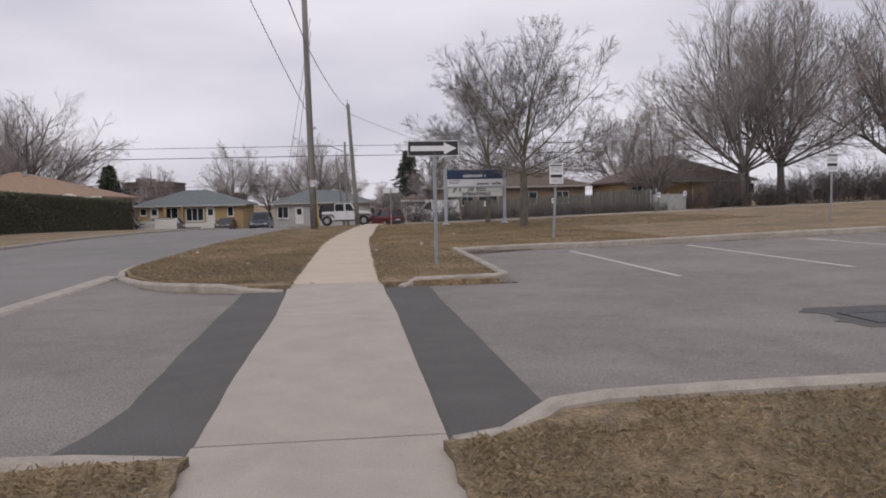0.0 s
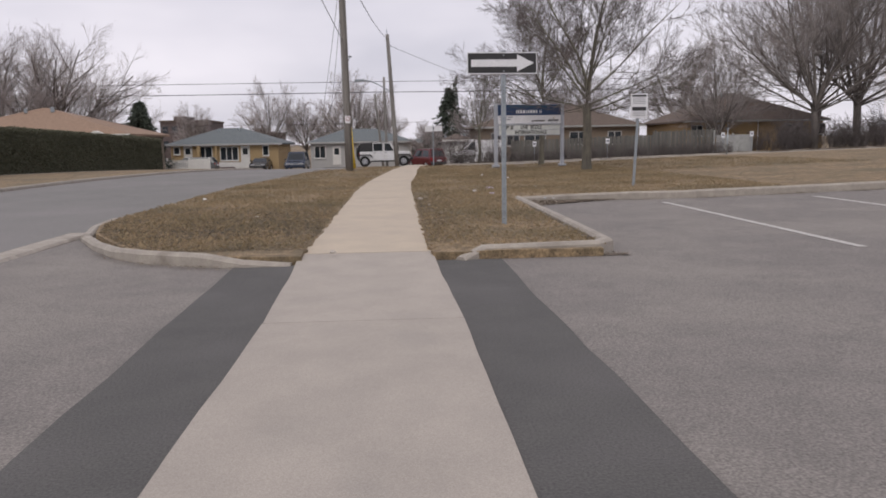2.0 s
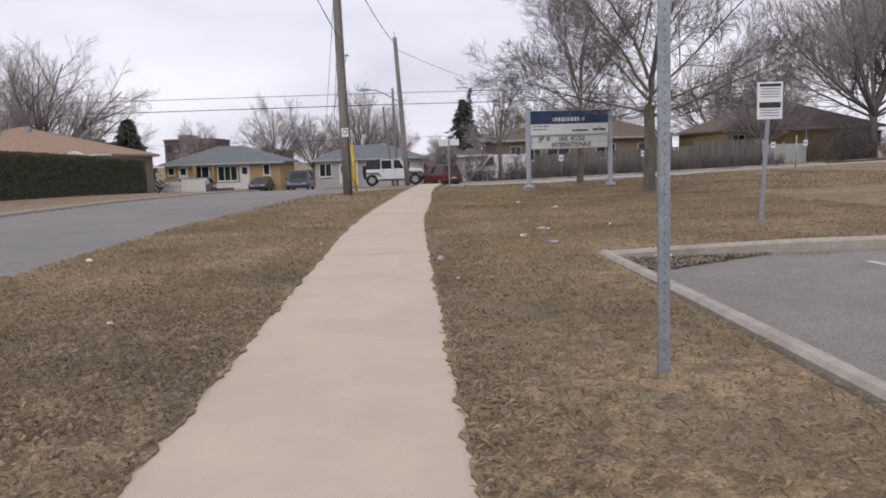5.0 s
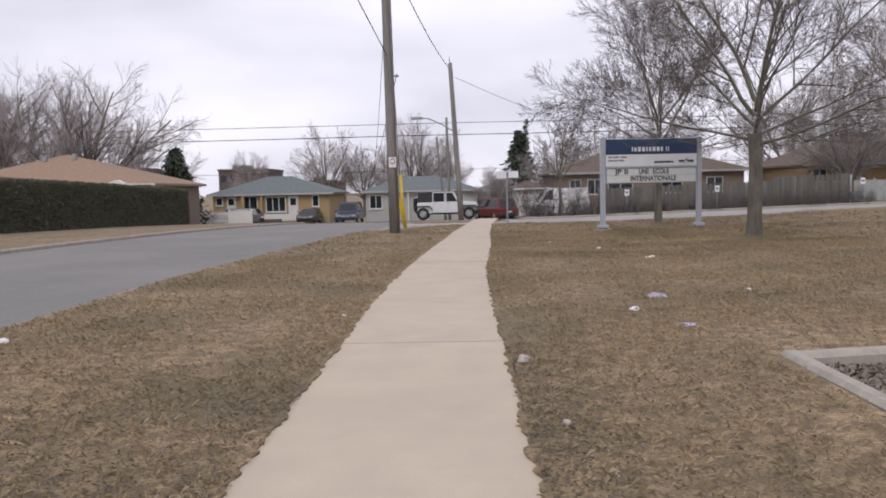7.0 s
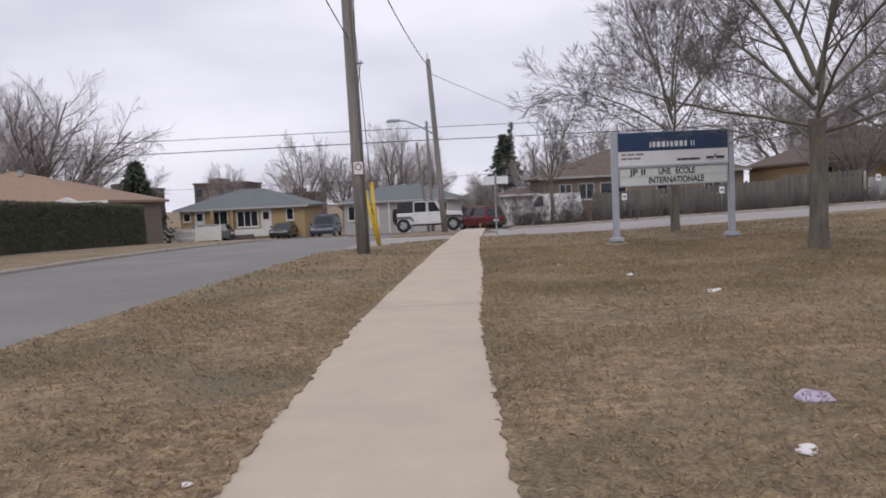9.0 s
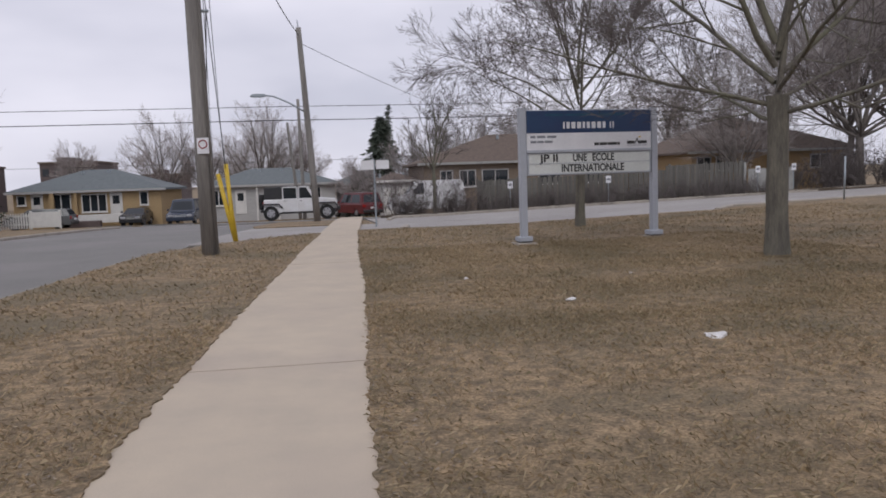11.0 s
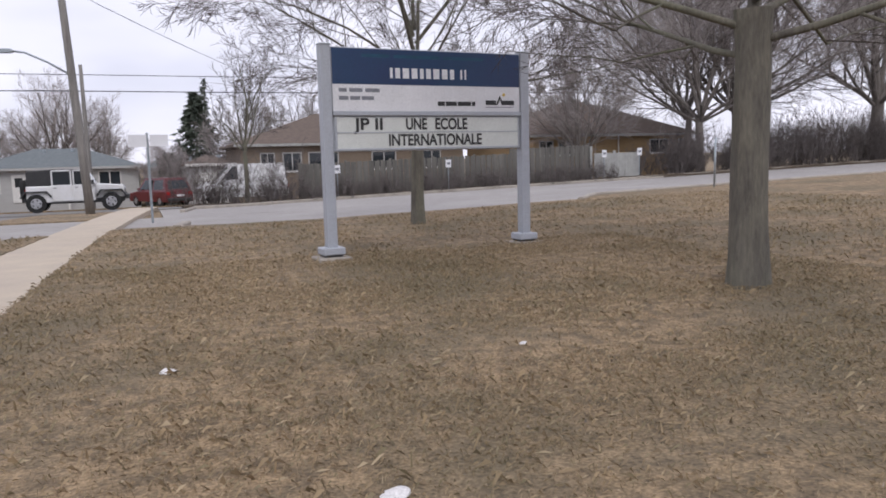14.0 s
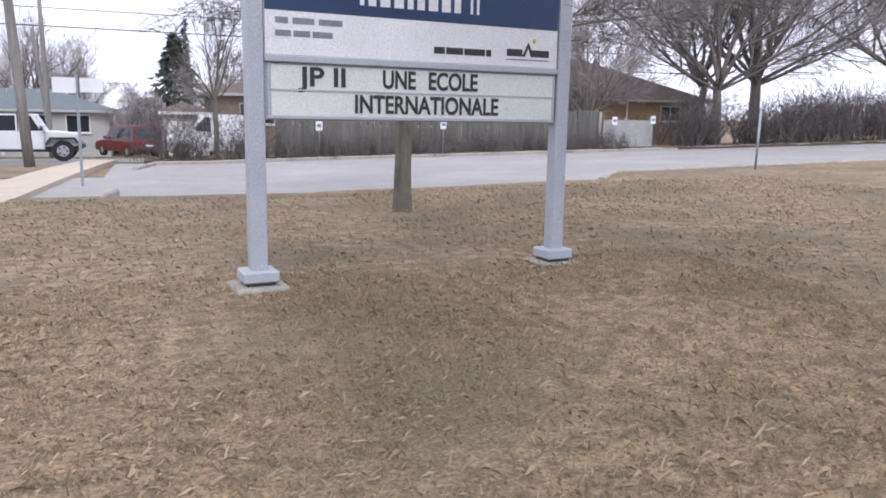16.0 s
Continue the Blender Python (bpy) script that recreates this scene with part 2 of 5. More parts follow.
    "darkleaf": island_material("wet_dead_leaves", [(0.075, 0.062, 0.044), (0.11, 0.09, 0.062), (0.06, 0.052, 0.038), (0.14, 0.11, 0.078)]),
    "leaf": island_material("dead_leaves", [(0.115, 0.09, 0.066), (0.20, 0.155, 0.112), (0.30, 0.25, 0.20), (0.085, 0.07, 0.055)]),
}


# ---- mesh helpers ----
def part(name, bm, mat, parent=None, label="", smooth=False):
    me = bpy.data.meshes.new(name)
    bm.to_mesh(me)
    bm.free()
    me.materials.append(M[mat] if isinstance(mat, str) else mat)
    if smooth:
        me.polygons.foreach_set("use_smooth", [True] * len(me.polygons))
    ob = new(name, me)
    if parent:
        ob.parent = parent
    if label:
        ob["label"] = label
    return ob


def raw(name, verts, faces, mat, parent=None, smooth=False):
    me = bpy.data.meshes.new(name)
    me.from_pydata([tuple(v) for v in verts], [], faces)
    me.materials.append(M[mat] if isinstance(mat, str) else mat)
    if smooth:
        me.polygons.foreach_set("use_smooth", [True] * len(me.polygons))
    ob = new(name, me)
    if parent:
        ob.parent = parent
    return ob


def thing(name, x, y, z, rz=0.0, label="", category="", group="", kind=""):
    ob = new(name)
    ob.matrix_world = pose(x, y, z, 0, 0, rz)
    ob.empty_display_size = 0.1
    return tagged(ob, label, category, group, kind)


def box(x0, x1, y0, y1, z0, z1, bevel=0.0, bm=None, segments=1):
    own = bm is None
    b = bmesh.new()
    vs = [b.verts.new((x, y, z)) for z in (z0, z1) for y in (y0, y1) for x in (x0, x1)]
    for f in ((0, 2, 3, 1), (4, 5, 7, 6), (0, 1, 5, 4), (2, 6, 7, 3), (0, 4, 6, 2), (1, 3, 7, 5)):
        b.faces.new([vs[i] for i in f])
    if bevel:
        bmesh.ops.bevel(b, geom=b.edges[:], offset=bevel, segments=segments, affect="EDGES", profile=0.5)
    if own:
        return b
    me = bpy.data.meshes.new("tmp")
    b.to_mesh(me), b.free()
    bm.from_mesh(me)
    bpy.data.meshes.remove(me)
    return bm


def prism(profile, y0, y1, bevel=0.0, axis="y"):
    """An outline in x, z drawn out along y (or in y, z along x)."""
    b = bmesh.new()
    put = (lambda u, w, d: (u, d, w)) if axis == "y" else (lambda u, w, d: (d, u, w))
    a = [b.verts.new(put(u, w, y0)) for u, w in profile]
    c = [b.verts.new(put(u, w, y1)) for u, w in profile]
    b.faces.new(a), b.faces.new(c[::-1])
    for i in range(len(a)):
        j = (i + 1) % len(a)
        b.faces.new((a[j], a[i], c[i], c[j]))
    bmesh.ops.recalc_face_normals(b, faces=b.faces[:])
    if bevel:
        bmesh.ops.bevel(b, geom=b.edges[:], offset=bevel, segments=2, affect="EDGES", profile=0.6)
    return b


def cylinder(p, q, r0, r1=None, sides=12, bm=None):
    b = bm or bmesh.new()
    r1 = r0 if r1 is None else r1
    p, q = Vector(p), Vector(q)
    d = (q - p).normalized()
    u = d.orthogonal().normalized()
    v = d.cross(u)
    ring = lambda c, r: [b.verts.new(c + r * (math.cos(a) * u + math.sin(a) * v)) for a in (2 * math.pi * i / sides for i in range(sides))]
    a, c = ring(p, r0), ring(q, r1)
    for i in range(sides):
        j = (i + 1) % sides
        b.faces.new((a[i], a[j], c[j], c[i])).smooth = sides > 6
    b.faces.new(a[::-1]), b.faces.new(c)
    return b


def tube(points, radius, sides=5, bm=None):
    """A rope of one thickness along the points."""
    b = bm or bmesh.new()
    pts = [Vector(p) for p in points]
    rings = []
    for i, p in enumerate(pts):
        d = (pts[min(i + 1, len(pts) - 1)] - pts[max(i - 1, 0)]).normalized()
        u = d.cross(Vector((0, 0, 1)))
        u = (u if u.length > 1e-3 else d.orthogonal()).normalized()
        v = d.cross(u)
        r = radius(i / (len(pts) - 1)) if callable(radius) else radius
        rings.append([b.verts.new(p + r * (math.cos(a) * u + math.sin(a) * v)) for a in (2 * math.pi * k / sides for k in range(sides))])
    for a, c in zip(rings, rings[1:]):
        for k in range(sides):
            b.faces.new((a[k], a[(k + 1) % sides], c[(k + 1) % sides], c[k])).smooth = True
    b.faces.new(rings[0][::-1]), b.faces.new(rings[-1])
    return b


def sag(p, q, drop, n=14):
    p, q = Vector(p), Vector(q)
    return [p.lerp(q, i / n) - Vector((0, 0, drop * 4 * (i / n) * (1 - i / n))) for i in range(n + 1)]


# ---- the lie of the land ----
def ground_z(x, y):
    yy = min(max(y - 25.0, 0.0), 60.0)
    return -0.00055 * yy * yy + 0.024 * min(max(x - 6.0, 0.0), 55.0)


def near_kerb(y):
    return -4.15 + 0.075 * max(0.0, y - 20.0)


def far_kerb(y):
    return -11.25 + 0.045 * max(0.0, y - 28.0)


def table(pairs):
    ys, xs = [p[0] for p in pairs], [p[1] for p in pairs]
    return lambda y: float(np.interp(y, ys, xs))


def strip(name, left, right, y0, y1, dz, mat, dx=1.0, dy=0.5, rag=(0.0, 0.0), skirt=0.25, label="", kind="structure", category="", rough=0.0, seed=0.0, parent=None):
    """A sheet between two side lines, lying on the land, with a skirt round it. rag: how far its left and right edges wander."""
    ny = max(1, int(round((y1 - y0) / dy)))
    ymid = (y0 + y1) / 2
    nx = max(1, int(round((right(ymid) - left(ymid)) / dx)))
    verts, faces = [], []
    for i in range(ny + 1):
        y = y0 + (y1 - y0) * i / ny
        xl, xr = left(y), right(y)
        xl -= rag[0] * (0.5 * noise.noise((y * 1.7, 3.1 + seed, 0)) + 0.5 * noise.noise((y * 5, 9.1 + seed, 0)) + 0.7 * noise.noise((y * 13, 4.4 + seed, 0)))
        xr += rag[1] * (0.5 * noise.noise((y * 1.7, 5.7 + seed, 0)) + 0.5 * noise.noise((y * 5, 2.3 + seed, 0)) + 0.7 * noise.noise((y * 13, 8.6 + seed, 0)))
        for j in range(nx + 1):
            x = xl + (xr - xl) * j / nx
            w = rough * noise.noise((x * 0.9, y * 0.9, seed)) if 0 < j < nx else 0.0
            verts.append((x, y, ground_z(x, y) + (dz(y) if callable(dz) else dz) + w))
    c = nx + 1
    for i in range(ny):
        for j in range(nx):
            faces.append((i * c + j, i * c + j + 1, (i + 1) * c + j + 1, (i + 1) * c + j))
    edge = [j for j in range(c)] + [i * c + nx for i in range(1, ny + 1)] + [ny * c + j for j in range(nx - 1, -1, -1)] + [i * c for i in range(ny - 1, 0, -1)]
    base = len(verts)
    for e in edge:
        x, y, z = verts[e]
        verts.append((x, y, z - skirt))
    for k in range(len(edge)):
        m = (k + 1) % len(edge)
        faces.append((edge[m], edge[k], base + k, base + m))
    ob = raw(name, verts, faces, mat, parent, smooth=False)
    return tagged(ob, label, category, kind=kind)


const = lambda v: (lambda y: v)


def kerb(points, name="kerb", width=0.16, rise=0.10, depth=0.3, label="weathered pale concrete kerb"):
    """A kerb along a line on the ground: rise may be one height or one for each point."""
    rises = rise if isinstance(rise, (list, tuple)) else [rise] * len(points)
    fine = []
    for (a, b, ra, rb) in zip(points, points[1:], rises, rises[1:]):
        n = max(1, int(math.dist(a, b) / 0.5))
        fine += [(a[0] + (b[0] - a[0]) * i / n, a[1] + (b[1] - a[1]) * i / n, ra + (rb - ra) * i / n) for i in range(n)]
    fine.append((*points[-1], rises[-1]))
    verts, faces = [], []
    for i, (x, y, r) in enumerate(fine):
        a, b = fine[max(i - 1, 0)], fine[min(i + 1, len(fine) - 1)]
        d = Vector((b[0] - a[0], b[1] - a[1])).normalized()
        nrm = Vector((-d.y, d.x))
        z = ground_z(x, y)
        r += 0.006 * noise.noise((x * 3, y * 3, 1))
        for off, h in ((-width / 2, -depth), (-width / 2, r - 0.03), (-width / 2 + 0.03, r), (width / 2 - 0.03, r), (width / 2, r - 0.03), (width / 2, -depth)):
            w = off + 0.008 * noise.noise((x * 2, y * 2, off * 9))
            verts.append((x + nrm.x * w, y + nrm.y * w, z + h))
    for i in range(len(fine) - 1):
        for k in range(5):
            faces.append((i * 6 + k, i * 6 + k + 1, i * 6 + k + 7, i * 6 + k + 6))
    e = (len(fine) - 1) * 6
    faces += [tuple(range(5, -1, -1)), tuple(range(e, e + 6))]
    return tagged(raw(name, verts, faces, "kerb"), label, "kerb", kind="structure")


# ---- ground and pavings ----
xs = sorted(set([-2500, -900, -400, -200, -120] + list(range(-80, 81, 4)) + [120, 200, 400, 900, 2500]))
ys = sorted(set([-2500, -600, -150, -60] + list(range(-30, 101, 4)) + [140, 250, 500, 1200, 2600]))
tagged(raw("ground", [(x, y, ground_z(x, y) - 0.16) for y in ys for x in xs],
           [(i * len(xs) + j, i * len(xs) + j + 1, (i + 1) * len(xs) + j + 1, (i + 1) * len(xs) + j) for i in range(len(ys) - 1) for j in range(len(xs) - 1)], "lawn"),
       "brown dormant grass and soil reaching to the horizon", "ground", kind="structure")

walk_left = table([(-8, -0.40), (-1, -0.45), (1.3, -0.53), (4.5, -0.56), (7.2, -0.67), (12, -0.69), (17, -0.71), (19, -0.70), (21.4, -0.63), (23.6, -0.51), (28.3, -0.22), (32.5, 0.0), (41.7, 0.55), (49, 0.9), (60, 1.5)])
walk_right = table([(-8, 0.84), (-1, 0.82), (2.7, 0.785), (4.5, 0.77), (7.3, 0.69), (10, 0.67), (17, 0.67), (19.5, 0.69), (21, 0.72), (22.8, 0.82), (26.6, 1.01), (29, 1.07), (32, 1.18), (39.3, 1.5), (49, 2.05), (60, 2.65)])
far_walk = lambda y: -17.6 + 0.08 * (max(y, 24.0) - 39.0)
# driveway and parking lot
strip("driveway_apron", const(-4.1), const(2.62), -0.3, 7.45, -0.07, "lot", dx=0.7, label="worn grey asphalt driveway apron", category="driveway")
strip("driveway_gutter", const(-4.1), const(-1.2), 7.45, 11.5, -0.07, "lot", dx=0.7, label="worn grey asphalt gutter by the boulevard's nose", category="driveway")
strip("parking_lot", const(2.62), const(45.0), 0.3, 14.45, -0.075, "lot", dx=0.5, dy=0.5, label="worn grey asphalt parking lot", category="parking lot")
strip("patch_west", table([(-0.1, -1.25), (0.3, -1.12), (0.8, -1.08), (7, -1.27)]), walk_left, -0.16, 7.06, -0.062, "patch", dx=0.3, rag=(0.03, 0), skirt=0.03, label="strip of newer dark asphalt along the sidewalk", category="asphalt")
strip("patch_east", walk_right, table([(0, 1.46), (2.5, 1.44), (7, 1.36)]), -0.16, 7.16, -0.062, "patch", dx=0.3, rag=(0, 0.03), skirt=0.03, label="strip of newer dark asphalt along the sidewalk", category="asphalt")
# roads
strip("road", far_kerb, near_kerb, -60, 59, -0.11, "road", dx=2, dy=1, label="grey asphalt residential street", category="road")
strip("cross_street", const(-110), const(14), 58.9, 69, -0.105, "road", dx=4, dy=2, label="grey asphalt cross street", category="road")
strip("school_lane", table([(37, -3.0), (43, -2.6), (46, -2.2)]), const(60), 37.0, 46.3, -0.095, "lane", dx=2, dy=1, label="pale worn asphalt school lane", category="lane")
strip("school_lane_far", const(2.6), const(60), 46.3, 56.2, -0.095, "lane", dx=2, dy=1, label="pale worn asphalt school lane", category="lane")

# sidewalk slabs
walk_dip = table([(-1.5, 0.0), (0.2, -0.052), (6.4, -0.052), (8.0, 0.0)])
joints = [-7.5, -0.04, 4.55, 7.5, 15.2, 22.2, 29.4, 36.8, 44.0, 51.2, 58.8]
walkway = thing("sidewalk", 0, 0, 0, label="pale concrete sidewalk with cross joints and ragged grassy edges", category="sidewalk", kind="structure")
for a, b in zip(joints, joints[1:]):
    strip("slab", walk_left, walk_right, a + (0.004 if a == 4.55 else 0.012), b - (0.004 if b == 4.55 else 0.012), walk_dip, "grey_walk" if b <= 7.6 else "beige", dx=0.75, dy=0.4, rag=(0.012, 0.012), kind="", parent=walkway, seed=a)
strip("sidewalk_bed", lambda y: walk_left(y) + .03, lambda y: walk_right(y) - .03, -7.5, 58.7, -0.09, "soil", dx=1.5, dy=1, skirt=0.1, label="dark soil under the sidewalk joints", category="soil")

# lawns
wl_edge = lambda y: walk_left(y) + 0.03
wr_edge = lambda y: walk_right(y) - 0.03
west_nose = [(7.12, -0.95), (7.26, -1.5), (7.6, -2.2), (8.1, -2.65), (8.8, -3.1), (9.7, -3.6), (10.8, -3.95), (12, -4.07)]
west = lambda y: table(west_nose)(y) if y < 12 else (near_kerb(y) + 0.08 if y < 33 else table([(33, near_kerb(33) + 0.08), (35.5, -1.95), (37, -0.95), (38.3, 0.2)])(y))
strip("lawn_boulevard", west, wl_edge, 7.12, 38.2, 0.012, "lawn", dx=0.4, dy=0.045, rag=(0.02, 0.05), skirt=0.2, rough=0.02, label="brown dormant grass boulevard beside the street", category="lawn")
strip("lawn_south_west", const(-4.1), wl_edge, -8, -0.36, 0.012, "lawn", dx=0.35, dy=0.1, rag=(0, 0.05), label="brown dormant grass verge", category="lawn", rough=0.02)
strip("lawn_south_east", wr_edge, const(45), -8, -0.32, 0.012, "lawn", dx=0.5, dy=0.1, rag=(0.05, 0), label="brown dormant grass verge", category="lawn", rough=0.02)
strip("lawn_south_corner", table([(-0.32, 1.0), (-0.18, 1.15), (0.12, 1.44), (0.30, 1.9)]), const(45), -0.32, 0.30, 0.012, "lawn", dx=0.5, dy=0.1, label="brown dormant grass verge", category="lawn")
strip("lawn_wedge", wr_edge, table([(7.2, 2.42), (14.5, 2.58)]), 7.2, 14.5, 0.012, "lawn", dx=0.4, dy=0.045, rag=(0.06, 0.0), label="brown dormant grass wedge beside the parking lot", category="lawn", rough=0.02, seed=4)
strip("lawn_school", wr_edge, const(60), 14.5, 39.2, 0.012, "lawn", dx=1.2, dy=0.05, rag=(0.05, 0), label="brown dormant school lawn", category="lawn", rough=0.03, seed=7)
strip("lawn_strip", table([(46.2, -2.1), (48, -2.3), (54.5, -1.6)]), wl_edge, 46.2, 54.5, -0.06, "lawn", dx=0.4, dy=0.3, rag=(0.05, 0.05), label="brown grass strip beside the neighbouring drive", category="lawn")
strip("drive_house", table([(54.5, -5), (58.9, -5)]), wl_edge, 54.5, 58.9, -0.05, "road", dx=0.8, dy=1, label="grey asphalt house driveway", category="driveway")
strip("lawn_far_boulevard", far_walk, lambda y: far_kerb(y) - 0.08, -60, 58, 0.0, "lawn", dx=0.7, dy=0.5, rag=(0, 0.03), label="brown dormant grass boulevard across the street", category="lawn", rough=0.02)
strip("sidewalk_far", lambda y: far_walk(y) - 1.3, far_walk, -60, 58, 0.015, "grey_walk", dx=0.7, dy=1, label="pale concrete sidewalk across the street", category="sidewalk")
strip("lawn_far_yards", lambda y: far_walk(y) - 40, lambda y: far_walk(y) - 1.3, -60, 58, 0.01, "lawn", dx=2, dy=1, label="brown lawn of the houses across the street", category="lawn")
strip("lawn_north", const(-90), const(60), 69.2, 130, -0.02, "lawn", dx=3, dy=2, label="brown front lawns beyond the cross street", category="lawn")
strip("drive_yellow", const(-14.6), const(-11.9), 69.1, 79.5, -0.005, "road", dx=1.3, dy=1, label="grey asphalt driveway of the buff-brick bungalow", category="driveway")
strip("drive_grey", const(-11.2), const(-8.0), 69.1, 84, -0.005, "road", dx=1.3, dy=1, label="grey asphalt driveway of the grey bungalow", category="driveway")
strip("soil_bed", const(3.6), const(60), 56.1, 59.0, 0.02, "soil", dx=1, dy=0.5, rough=0.05, label="leaf-strewn soil bed along the board fence", category="soil")
strip("lawn_neighbour", lambda y: 3.0 if y < 58.9 else 14.0, const(60), 59.0, 69.3, -0.02, "lawn", dx=2, dy=1, label="brown lawn of the neighbouring house", category="lawn")

# kerbs
kerb([(-0.72, 7.06), (-1.2, 7.06), (-1.6, 7.18), (-2.25, 7.52), (-2.72, 8.0), (-3.2, 8.72), (-3.7, 9.65), (-4.03, 10.8), (-4.15, 12)], rise=[-0.04, 0.0, 0.06, 0.055, 0.03, 0.012, 0.0, 0.0, 0.005], width=0.14)
kerb([(near_kerb(y), y) for y in range(12, 34)] + [(-2.05, 35.5), (-1.0, 37.1), (0.1, 38.3)], rise=-0.012, width=0.10)
kerb([(-4.0, y) for y in (-40, -20, -8, -1, 4, 10.2)], rise=[0.015, 0.015, 0.015, -0.05, -0.05, -0.03], width=0.32)
kerb([(-4.0, -1.05), (-3.2, -0.57), (-1.4, -0.37), (-0.95, -0.31), (-0.49, -0.26)], rise=[0.0, 0.05, 0.05, 0.02, -0.035])
kerb([(0.83, -0.23), (1.11, -0.18), (1.44, 0.15), (1.75, 0.24), (2.5, 0.27), (45, 0.25)], rise=[-0.01, 0.012, 0.06, 0.07, 0.075, 0.08], width=0.14)
kerb([(0.95, 7.12), (1.2, 7.33), (2.4, 7.40), (2.56, 7.62), (2.64, 10), (2.66, 14.5)], rise=[-0.03, 0.055, 0.07, 0.065, 0.045, 0.035], width=0.14)
kerb([(2.66, 14.52), (3.5, 14.53), (5, 14.55), (10, 14.5), (45, 14.5)], rise=[0.01, 0.05, 0.075, 0.08, 0.085])
kerb([(12.75, 39.2), (14.2, 40.9), (19.5, 41.3), (60, 41.5)], rise=[0.06, 0.06, 0.05, 0.03])
strip("lawn_school_north", table([(39.15, 12.8), (40.8, 14.2), (41.2, 18.5)]), const(60), 39.15, 41.2, 0.0, "lawn", dx=1, dy=0.3, label="brown dormant school lawn by the lane", category="lawn")
kerb([(2.75, 38.9), (3.0, 40.2)], rise=[0.05, 0.07], width=0.2)
kerb([(3.3, 50.3), (3.9, 54.4)], rise=0.0, width=0.18)
kerb([(3.9, 54.5), (8, 56.0), (30, 56.2), (60, 56.3)], rise=0.03)
kerb([(far_kerb(y), y) for y in range(-60, 59, 2)], rise=0.0)

for x in (5.27, 8.15, 11.2, 14.3, 17.4):
    strip("bay_line", const(x - 0.055), const(x + 0.055), 7.4, 13.6, -0.069, "line", dx=0.11, dy=0.4, skirt=0.004, label="worn white painted parking bay line", category="road marking")


